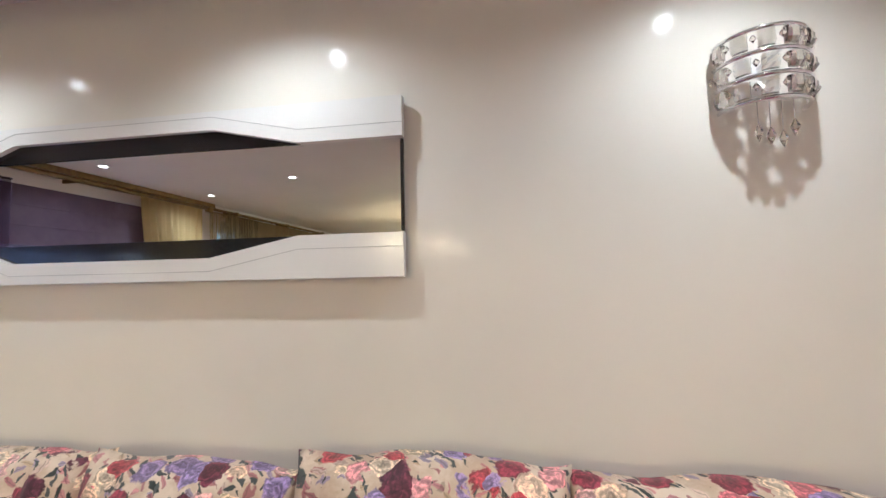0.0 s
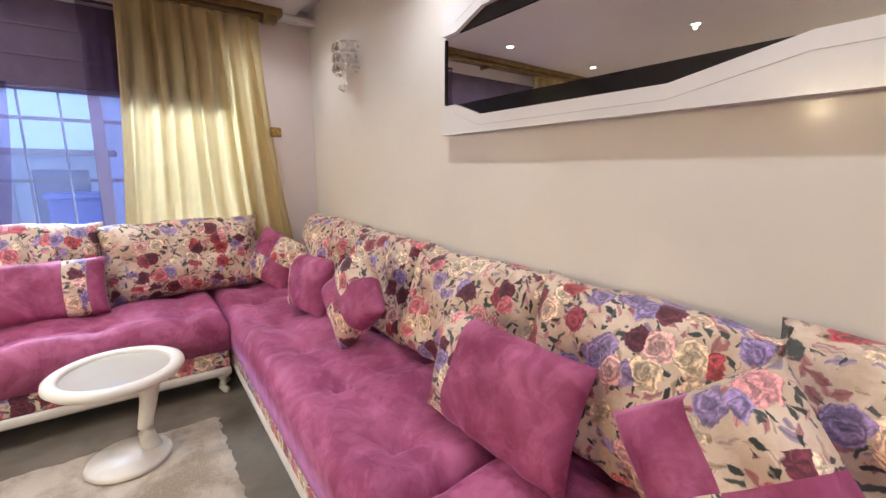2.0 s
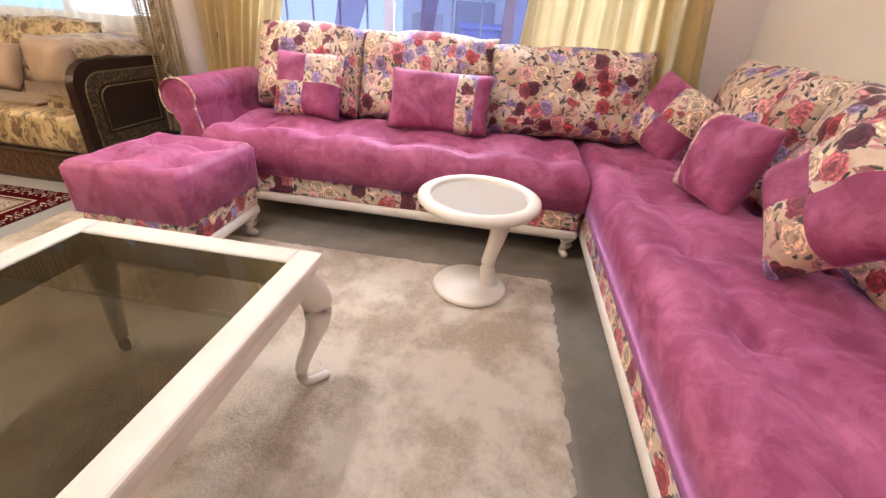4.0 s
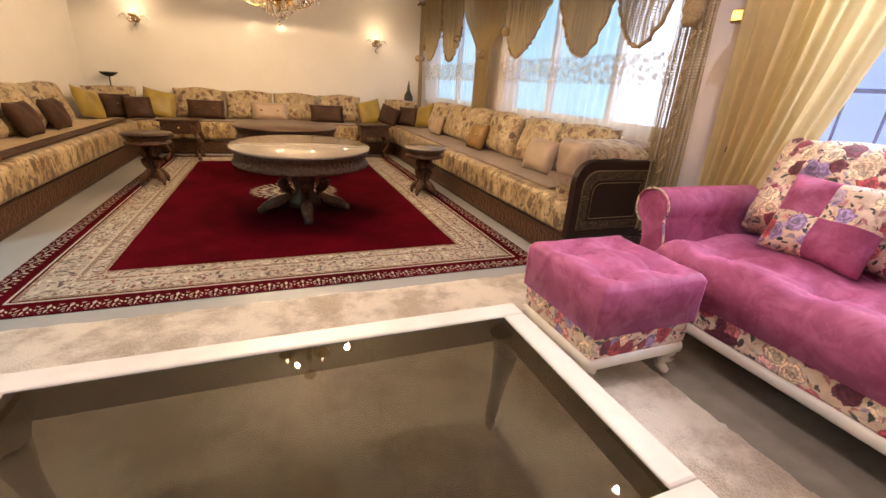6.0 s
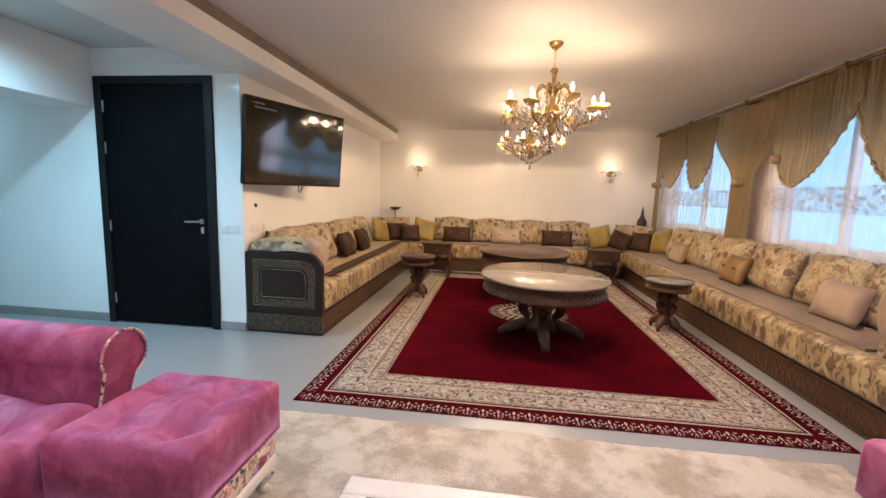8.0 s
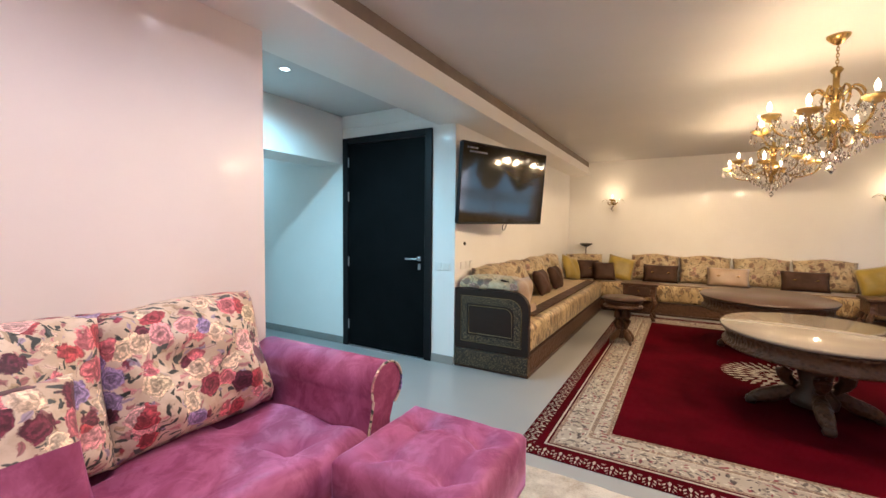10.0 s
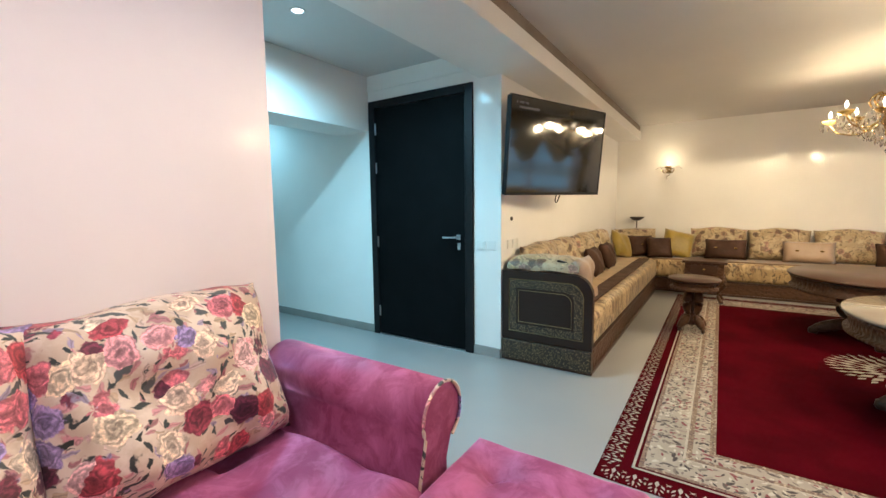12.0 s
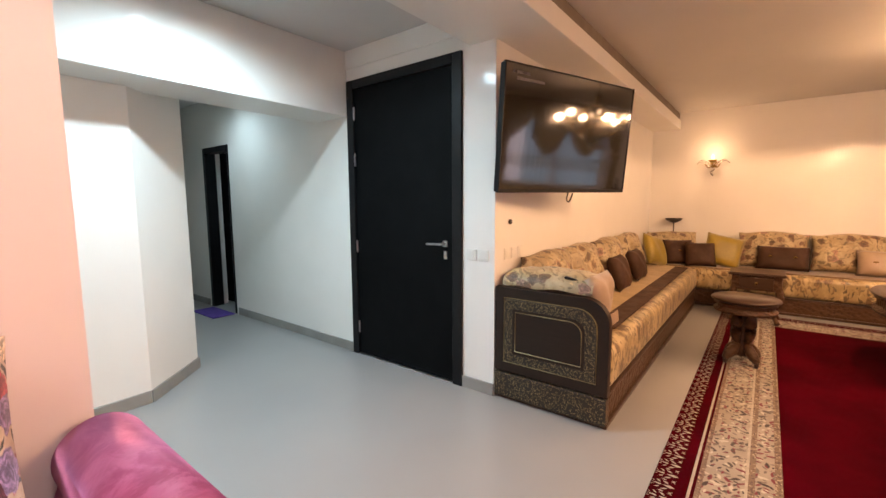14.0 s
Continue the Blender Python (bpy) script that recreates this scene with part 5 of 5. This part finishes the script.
def bolster(x, y, w, d, z):
    b = thing("arm_bolster", pose(x, y, z), "brocade arm cushion with a beige tasselled end", "cushion", "arm bolsters")
    def f(u, v):
        a = math.pi * v
        r = 0.115 * (1 - 0.25 * abs(2 * u - 1) ** 3)
        return (w * (u - 0.5), -d / 2 * math.cos(a), 0.02 + r * math.sin(a) ** 0.7 + 0.015 * noise.noise(Vector((u * 4, v * 4, x))))
    part("cover", sheet(24, 14, f), salon_print, b, "", True)
    s = 1 if x < 1 else -1
    part("end_cap", pillow_mesh(d * 0.95, 0.30, 0.14, 10), beige_satin, b, "beige satin end").matrix_basis = pose(s * (w / 2 - 0.02), 0, -0.17, 0, 0, 90)
    bm = bmesh.new()
    for k in range(26):
        yy = -d / 2 + 0.01 + k * (d - 0.02) / 25
        add_tube(bm, [(s * (w / 2 + 0.055), yy, -0.13), (s * (w / 2 + 0.062), yy, -0.20)], 0.004, 4)
    part("fringe", bm, beige_satin, b, "tasselled fringe")


bolster(-0.80, 3.72, 0.60, 0.36, 0.765)
bolster(3.82, 2.50, 0.60, 0.38, 0.765)

# a remote control lies over the edge of the arm cushion by the television
remote = thing("remote_control", pose(-0.60, 3.60, 0.845, 0, 12, 8), "slim black remote control lying on the arm cushion", "remote control")
part("body", box((-0.09, -0.022, 0.0), (0.09, 0.022, 0.016), 0.006, 3), black_frame, remote)
for k in range(4):
    part("button", box((-0.06 + 0.03 * k, -0.008, 0.015), (-0.045 + 0.03 * k, 0.008, 0.019), 0.002), skirting_grey, remote)

# inner box of the end rests, under the arm cushions
for x0, x1, y0, y1 in ((-1.12, -0.50, 3.556, 3.86), (3.52, 4.14, 2.326, 2.66)):
    part("arm_rest", box((x0, y0, 0.40), (x1, y1, 0.765), 0.03, 3), salon_print, left if x0 < 0 else right, "", True)


def salon_cushion(x, y, w, wall, h=0.485, hump=0.03, turn=0, group="salon back cushions"):
    c = part("back_cushion", pillow_mesh(w, h, 0.22, 22, hump, None, 0.0, 0.020), salon_print)
    c.matrix_basis = pose(x, y, 0.483, -14 - slump.uniform(-2, 4), slump.uniform(-1.5, 1.5), FACE[wall] + turn + slump.uniform(-4, 4))
    return tagged(c, "beige brocade back cushion with brown flowers", "cushion", group)


for k in range(4):
    salon_cushion(0.37 + 0.735 * k, 7.86, 0.73, "north", 0.45, 0.045)
for y in (4.15, 4.85, 5.62, 6.35):
    salon_cushion(-0.93, y, 0.72, "west")
for y in (2.98, 3.70, 4.45, 5.20, 5.92, 6.6):
    salon_cushion(3.95, y, 0.72, "east")
salon_cushion(-0.72, 7.72, 0.66, "north", 0.44, 0.02, 28)
salon_cushion(3.62, 7.72, 0.66, "north", 0.44, 0.02, -28)


def small_pillow(x, y, w, h, wall, material, what, turn=0, roll=0, buttons=0, z=0.49, lean=20):
    t = thing("throw_pillow", pose(x, y, z, 0, 0, FACE[wall] + turn) @ pose(0, 0, 0, -lean, 0, 0) @ pose(0, 0, h / 2, 0, roll, 0) @ pose(0, 0, -h / 2), what, "pillow", "salon throw pillows")
    part("cover", pillow_mesh(w, h, 0.14, 10), material, t, "", True)
    for k in range(buttons):
        bx = (k - (buttons - 1) / 2) * w / 2.2
        part("button", lathe([(0, -0.012), (0.02, -0.008), (0.024, 0), (0.02, 0.008), (0, 0.012)], (bx, -0.072, h / 2), 10), brass, t, "jewelled button", True)


BROWN, MUST = "brown satin throw pillow with jewelled buttons", "mustard satin throw pillow in the sofa corner"
small_pillow(0.47, 7.66, 0.52, 0.30, "north", brown_satin, BROWN, 0, 0, 2)
small_pillow(1.40, 7.66, 0.56, 0.30, "north", beige_satin, "beige satin throw pillow with jewelled buttons", 0, 0, 2)
small_pillow(2.32, 7.66, 0.56, 0.30, "north", brown_satin, BROWN, 0, 0, 2)
small_pillow(-0.12, 7.60, 0.44, 0.42, "north", mustard, MUST, 18, 14)
small_pillow(-0.80, 7.20, 0.44, 0.42, "west", mustard, MUST, -15, 14)
small_pillow(3.05, 7.62, 0.40, 0.42, "north", mustard, MUST, -14, -16)
small_pillow(3.86, 7.18, 0.44, 0.42, "east", mustard, MUST, 15, -14)
small_pillow(-0.62, 7.52, 0.38, 0.34, "north", brown_satin, BROWN, 30, 0, 1)
small_pillow(-0.36, 7.45, 0.36, 0.32, "north", brown_satin, BROWN, 20, 0, 0)
small_pillow(3.36, 7.50, 0.36, 0.34, "north", brown_satin, BROWN, -20, 20, 1)
small_pillow(3.68, 7.44, 0.36, 0.34, "north", brown_satin, BROWN, -35, 0, 1)
small_pillow(-0.76, 5.35, 0.40, 0.34, "west", brown_satin, "plain brown satin throw pillow")
small_pillow(-0.76, 6.02, 0.40, 0.34, "west", brown_satin, "plain brown satin throw pillow")
small_pillow(-0.80, 4.02, 0.44, 0.36, "west", beige_satin, "beige satin throw pillow")
small_pillow(3.76, 3.35, 0.46, 0.32, "east", beige_satin, "plain beige satin throw pillow")
small_pillow(3.78, 4.80, 0.42, 0.32, "east", copper_satin, "copper satin throw pillow with jewelled buttons", 0, 0, 2)
small_pillow(3.78, 6.25, 0.40, 0.30, "east", beige_satin, "plain beige satin throw pillow")

# ---- television ----
tv_pose = pose(-0.793, 3.927, 1.781, 0, 0, 71.6) @ pose(0, 0, 0, 5.2, -0.6, 0) @ Matrix.Diagonal((1.02, 1, 1.025, 1))
tv = thing("television", tv_pose, "large flat black television on a swivel wall arm", "television")
part("case", box((-0.625, 0.002, -0.368), (0.625, 0.045, 0.368), 0.008), black_frame, tv)
bm = bmesh.new()
for a, b in (((-0.63, -0.372), (0.63, -0.350)), ((-0.63, 0.362), (0.63, 0.372)), ((-0.63, -0.350), (-0.62, 0.362)), ((0.62, -0.350), (0.63, 0.362))):
    add_box(bm, (a[0], -0.008, a[1]), (b[0], 0.012, b[1]), 0.002, 1)
part("bezel", bm, black_frame, tv)
scr = part("screen", box((-0.62, -0.003, -0.350), (0.62, 0.003, 0.362)), screen_black, tv, "dark reflecting screen")
bm = bmesh.new()
for x0, x1, z in ((-0.565, -0.552, 0.322), (-0.535, -0.43, 0.322), (-0.535, -0.30, 0.288)):
    add_box(bm, (x0, -0.0045, z - 0.008), (x1, -0.0031, z + 0.008))
part("screen_text", bm, screen_text, scr)
part("mount", box((-0.12, 0.045, -0.12), (0.12, 0.07, 0.12), 0.005), dark_metal, tv)
part("arm", tube([(0, 0.06, 0), (-0.05, 0.22, 0), (0.02, 0.36, 0)], 0.02, 8), dark_metal, tv)
part("wall_plate", box((-0.08, 0.34, -0.12), (0.12, 0.38, 0.12), 0.004), dark_metal, tv)
part("cable", tube(curve([(0.05, 0.03, -0.36), (0.06, 0.05, -0.42), (0.10, 0.06, -0.44), (0.12, 0.05, -0.38)], 4), 0.005, 6), black_frame, tv)


# ---- chandelier ----
def flame_bulb(parent, x, y, z, s=1.0):
    part("bulb", lathe([(0, 0), (0.010 * s, 0.006 * s), (0.017 * s, 0.025 * s), (0.013 * s, 0.045 * s), (0.005 * s, 0.065 * s), (0, 0.075 * s)], (x, y, z), 10), bulb_glow, parent, "lit flame bulb", True)


def candle(parent, x, y, z, s=1.0):
    part("tray", lathe([(0.012 * s, -0.03 * s), (0.045 * s, -0.012 * s), (0.060 * s, 0.006 * s), (0.058 * s, 0.010 * s), (0.02 * s, 0.0)], (x, y, z), 16), amber_glass, parent, "", True)
    part("candle", lathe([(0.010 * s, 0), (0.010 * s, 0.032 * s), (0.007 * s, 0.034 * s), (0, 0.034 * s)], (x, y, z), 10), ivory_wood, parent, "", True)
    flame_bulb(parent, x, y, z + 0.034 * s, s * 0.8)


def strand(bm, a, b, sag, count, r, h):
    """A hanging garland of cut beads between two points."""
    for q in range(count + 1):
        f = q / count
        gem(bm, a[0] + (b[0] - a[0]) * f, a[1] + (b[1] - a[1]) * f, a[2] + (b[2] - a[2]) * f - sag * math.sin(math.pi * f), r, h)


def chandelier(x, y, turn, label):
    ch = thing("chandelier", pose(x, y, CEIL, 0, 0, turn), label, "chandelier", "salon chandeliers")
    part("canopy", lathe([(0.0, 0.0), (0.062, 0.0), (0.058, -0.012), (0.024, -0.050), (0.010, -0.056), (0, -0.056)], (0, 0, 0), 20), brass, ch, "", True)
    bm = bmesh.new()
    for k in range(7):
        z = -0.062 - k * 0.020
        pts = [(0.008 * math.cos(a) if k % 2 else 0, 0 if k % 2 else 0.008 * math.cos(a), z + 0.014 * math.sin(a)) for a in [2 * math.pi * i / 8 for i in range(9)]]
        add_tube(bm, pts, 0.0025, 4)
    part("chain", bm, brass, ch)
    part("column", lathe([(0, -0.19), (0.022, -0.195), (0.034, -0.215), (0.018, -0.24), (0.017, -0.31), (0.028, -0.33), (0.038, -0.37), (0.022, -0.41), (0.024, -0.47), (0.06, -0.51), (0.075, -0.55), (0.055, -0.60), (0.025, -0.64), (0.03, -0.70), (0, -0.74)], (0, 0, 0), 16), brass, ch, "", True)
    gems = bmesh.new()
    rc = random.Random(11)
    for k in range(8):
        a = 2 * math.pi * (k + 0.35) / 8
        c, s = math.cos(a), math.sin(a)
        r = 0.40 if k % 2 else 0.36
        z = -0.53 if k % 2 else -0.49
        pts = curve([(0.05 * c, 0.05 * s, -0.55), (0.18 * c, 0.18 * s, z - 0.14), (0.85 * r * c, 0.85 * r * s, z - 0.11), (r * c, r * s, z - 0.02)], 5)
        part("arm", tube(pts, 0.008, 6), brass, ch, "", True)
        candle(ch, r * c, r * s, z, 1.1)
        for q in range(9):
            b = 2 * math.pi * q / 9
            for step in range(2):
                gem(gems, r * c + 0.062 * math.cos(b), r * s + 0.062 * math.sin(b), z - 0.028 - 0.036 * step - 0.01 * (q % 2), 0.007 + 0.003 * step, 0.014 + 0.010 * step)
        # leaf scrolls over the hub, as on a crown
        part("scroll", tube(curve([(0.02 * c, 0.02 * s, -0.40), (0.09 * c, 0.09 * s, -0.33), (0.14 * c, 0.14 * s, -0.38), (0.12 * c, 0.12 * s, -0.45)], 4), 0.008, 5), brass, ch, "", True)
        gem(gems, 0.12 * c, 0.12 * s, -0.48, 0.012, 0.026)
        a2 = 2 * math.pi * (k + 1.35) / 8
        nxt = (0.40 if k % 2 == 0 else 0.36) * 0.9
        strand(gems, (0.9 * r * c, 0.9 * r * s, z - 0.03), (nxt * math.cos(a2), nxt * math.sin(a2), -1.02 - z - 0.03), 0.07, 9, 0.009, 0.012)
        strand(gems, (0.04 * c, 0.04 * s, -0.34), (0.9 * r * c, 0.9 * r * s, z - 0.02), 0.09, 9, 0.009, 0.012)
    # tiers of drops under the arms, narrowing to a point
    for ring in range(8):
        r, z = 0.31 - 0.038 * ring, -0.60 - 0.026 * ring
        n = max(6, int(60 * r + 8))
        for k in range(n):
            a = 2 * math.pi * (k + 0.5 * (ring % 2)) / n
            gem(gems, r * math.cos(a), r * math.sin(a), z + rc.uniform(-0.01, 0.01), 0.011, rc.uniform(0.018, 0.030))
    gem(gems, 0, 0, -0.84, 0.026, 0.034)
    part("crystal", gems, crystal, ch, "cut crystal drops")["kind"] = "stuff"


chandelier(*CHANDELIERS[0], 0, "brass and crystal chandelier with lit candle bulbs")
chandelier(*CHANDELIERS[1], 11, "brass and crystal chandelier over the second oval table")


# ---- candle sconces on the far wall ----
def sconce(x, z):
    s = thing("wall_sconce", pose(x, N, z), "small brass crystal wall sconce with a lit bulb", "wall sconce", "brass wall sconces")
    part("wall_plate", lathe([(0, 0), (0.045, 0), (0.05, 0.012), (0.02, 0.025), (0, 0.028)], (0, 0, 0), 16), brass, s, "", True).matrix_basis = pose(0, 0, -0.06, 90, 0, 0)
    g = bmesh.new()
    for dx in (-0.09, 0.09):
        part("arm", tube(curve([(0, -0.02, -0.06), (dx * 0.5, -0.08, -0.11), (dx, -0.12, -0.06)], 4), 0.008, 6), brass, s, "", True)
        part("leaf", tube(curve([(dx * 0.6, -0.06, -0.04), (dx * 1.5, -0.07, -0.01), (dx * 2.1, -0.06, -0.05)], 4), [0.008, 0.012, 0.014, 0.014, 0.012, 0.010, 0.008, 0.006, 0.003], 6, 0.4), crystal, s, "", True)
    part("arm", tube(curve([(0, -0.02, -0.06), (0, -0.10, -0.10), (0, -0.15, -0.04)], 4), 0.009, 6), brass, s, "", True)
    candle(s, 0, -0.15, -0.02, 0.9)
    for q in range(10):
        b = 2 * math.pi * q / 10
        gem(g, 0.06 * math.cos(b), -0.15 + 0.06 * math.sin(b), -0.06 - 0.02 * (q % 2), 0.008, 0.022)
    for q in range(6):
        gem(g, 0.02 * math.cos(q), -0.10 + 0.02 * math.sin(q), -0.12 - 0.018 * q, 0.012, 0.02)
    part("drops", g, crystal, s, "crystal drops")


sconce(-0.35, 1.91)
sconce(3.25, 1.89)

# ---- corner ornaments ----
o = thing("ornament_stand", pose(-0.78, 7.95, 0.62), "small dark bronze dish on a stem in the corner", "ornament")
part("base", lathe([(0, 0), (0.05, 0), (0.055, 0.01), (0.015, 0.03), (0, 0.03)], (0, 0, 0.0), 16), dark_metal, o, "", True)
part("stem", lathe([(0.010, 0.02), (0.008, 0.22), (0.016, 0.26), (0.008, 0.30), (0.010, 0.43)], (0, 0, 0), 12), dark_metal, o, "", True)
part("dish", lathe([(0, 0.41), (0.04, 0.415), (0.10, 0.45), (0.115, 0.475), (0.10, 0.46), (0.03, 0.43), (0, 0.428)], (0, 0, 0), 20), dark_metal, o, "", True)
tagged(part("corner_block", box((-1.1, 7.9, 0.47), (-0.6, 8.06, 0.62), 0.01), brown_wood), "walnut corner ledge behind the cushions", "ledge")
tagged(part("corner_block", box((3.6, 7.9, 0.47), (4.15, 8.06, 0.80), 0.01), brown_wood), "walnut corner ledge behind the cushions", "ledge")
vase = thing("vase", pose(3.86, 7.98, 0.80), "dark bronze bottle vase with a pointed lid", "vase")
part("body", lathe([(0, 0), (0.04, 0), (0.045, 0.02), (0.085, 0.10), (0.08, 0.19), (0.035, 0.27), (0.022, 0.32), (0.03, 0.34), (0, 0.345)], (0, 0, 0), 20), dark_metal, vase, "", True)
part("lid", lathe([(0.028, 0.345), (0.02, 0.375), (0.008, 0.42), (0.012, 0.43), (0, 0.47)], (0, 0, 0), 14), dark_metal, vase, "", True)

# ---- salon curtains ----
rod = thing("curtain_rod", pose(4.02, 0, 2.53), "long gilded curtain rod with brackets", "curtain rod", "curtain rods")
part("pole", tube([(0, 2.04, 0), (0, 8.06, 0)], 0.020, 10), gold_wood, rod, "", True)
for y in (2.5, 3.9, 5.3, 6.7, 7.9):
    part("bracket", box((-0.03, y - 0.015, -0.03), (0.22, y + 0.015, 0.03), 0.006), gold_wood, rod)


def swag(y0, y1, z0, low, z1, material, x=4.05, low_at=0.5, knot=None):
    """A hanging swag from the rod: its lower edge runs z0 (at y0), low, z1 (at y1)."""
    t = thing("swag", pose(0, 0, 0), "bronze organza swag with a corded fringe", "valance", "window swags")

    def edge(u):
        w = u / low_at * 0.5 if u < low_at else 0.5 + (u - low_at) / (1 - low_at) * 0.5
        bell = math.sin(math.pi * w) ** 0.85
        base = z0 + (z1 - z0) * u
        return base + (low - (z0 + (z1 - z0) * low_at)) * bell

    def f(u, v):
        z = 2.50 + (edge(u) - 2.50) * v
        ph = 2 * math.pi * u * (y1 - y0) * 15
        wave = math.sin(ph + 1.5 * math.sin(7 * u + y0))
        pleat = math.copysign(abs(wave) ** 0.7, wave) + 0.45 * math.sin(2.37 * ph + 2 * v + y0)
        drawn = 0.038 * (1 - 0.7 * v) * pleat + 0.05 * v * math.sin(math.pi * u)
        ripple = 0.008 * v * math.sin(16 * v + 5 * abs(u - low_at))
        return (x - drawn - ripple, y0 + (y1 - y0) * u, z)

    part("cloth", sheet(190, 18, f), material, t, "", True)
    pts = [(f(u / 40, 1.0)[0] - 0.004, y0 + (y1 - y0) * u / 40, edge(u / 40)) for u in range(41)]
    part("fringe", tube(pts, [0.014 + 0.004 * (k % 2) for k in range(41)], 6), rope_fringe, t, "corded fringe", True)
    if knot:
        part("rosette", lathe([(0, -0.05), (0.05, -0.03), (0.06, 0.0), (0.05, 0.03), (0, 0.05)], (x - 0.05, knot[0], knot[1]), 10), rope_fringe, t, "gathered rosette", True)


swag(2.30, 3.00, 2.05, 1.56, 2.22, salon_net, 4.03, 0.42)
swag(2.92, 3.80, 2.20, 1.52, 2.26, salon_curtain, 4.06, 0.38, (2.95, 2.12))
swag(3.72, 4.75, 2.26, 1.55, 1.98, salon_curtain, 4.04, 0.58, (4.62, 1.82))
swag(6.05, 6.85, 2.0, 1.56, 2.16, salon_curtain, 4.05, 0.45, (6.1, 1.85))
swag(6.78, 7.60, 2.16, 1.60, 2.0, salon_curtain, 4.03, 0.5, (7.55, 1.80))
drape("curtain", (4.55, 6.15), (5.12, 5.55), 2.50, 0.6, 4.08, 13, 0.03, salon_curtain, "bronze organza curtain tied between the windows", waist=(1.62, 5.15, 5.55), group="bronze curtains")
drape("curtain", (7.5, 8.06), (7.90, 8.06), 2.50, 0.6, 4.08, 5, 0.025, salon_curtain, "bronze organza curtain tied in the corner", waist=(1.65, 7.92, 8.06), group="bronze curtains")
drape("curtain", (2.00, 2.45), (2.0, 2.34), 2.50, 0.25, 4.06, 10, 0.022, salon_net, "bronze organza curtain with a corded edge", waist=(1.72, 2.05, 2.32), group="bronze curtains")
cord = thing("hanging_rope", pose(0, 0, 0), "thick twisted bronze rope hanging beside the window", "rope")
part("rope", tube([(4.0 + 0.012 * math.sin(k * 1.3), 2.13 + 0.012 * math.cos(k * 1.3), 1.75 - 0.02 * k) for k in range(74)], [0.007 + 0.003 * (k % 2) for k in range(74)], 6), rope_fringe, cord, "", True)
part("knot", lathe([(0.03, -0.10), (0.05, -0.07), (0.045, -0.03), (0.06, 0.0), (0.05, 0.05), (0.065, 0.10), (0.04, 0.13)], (4.03, 2.2, 1.76), 16, 0.7, 1.5), rope_fringe, cord, "gathered cloth knot", True)
for y, z in ((5.35, 1.62), (7.98, 1.65)):
    tie = part("tie_back", lathe([(0.05, -0.05), (0.085, -0.03), (0.09, 0.03), (0.05, 0.05)], (4.06, y, z), 14), rope_fringe, None, "", True)
    tagged(tie, "corded bronze tie-back round the organza curtain", "tie-back", "curtain tie-backs")
for a, b in ((2.36, 5.0), (5.6, 7.95)):
    def hang(u, v, a=a, b=b):
        return (4.17 + 0.012 * math.sin(2 * math.pi * u * (b - a) * 9), a + (b - a) * u, 2.42 - 1.52 * v)
    sh = tagged(part("sheer", sheet(140, 10, hang), lace, None, "", True), "white sheer curtain with a lace band", "sheer", "lace sheers")
    def hang2(u, v, a=a, b=b):
        return (4.158 + 0.012 * math.sin(2 * math.pi * u * (b - a) * 9), a + (b - a) * u, 1.54 - 0.24 * v)
    part("lace_band", sheet(140, 3, hang2), lace_band, sh, "beige lace band", True)
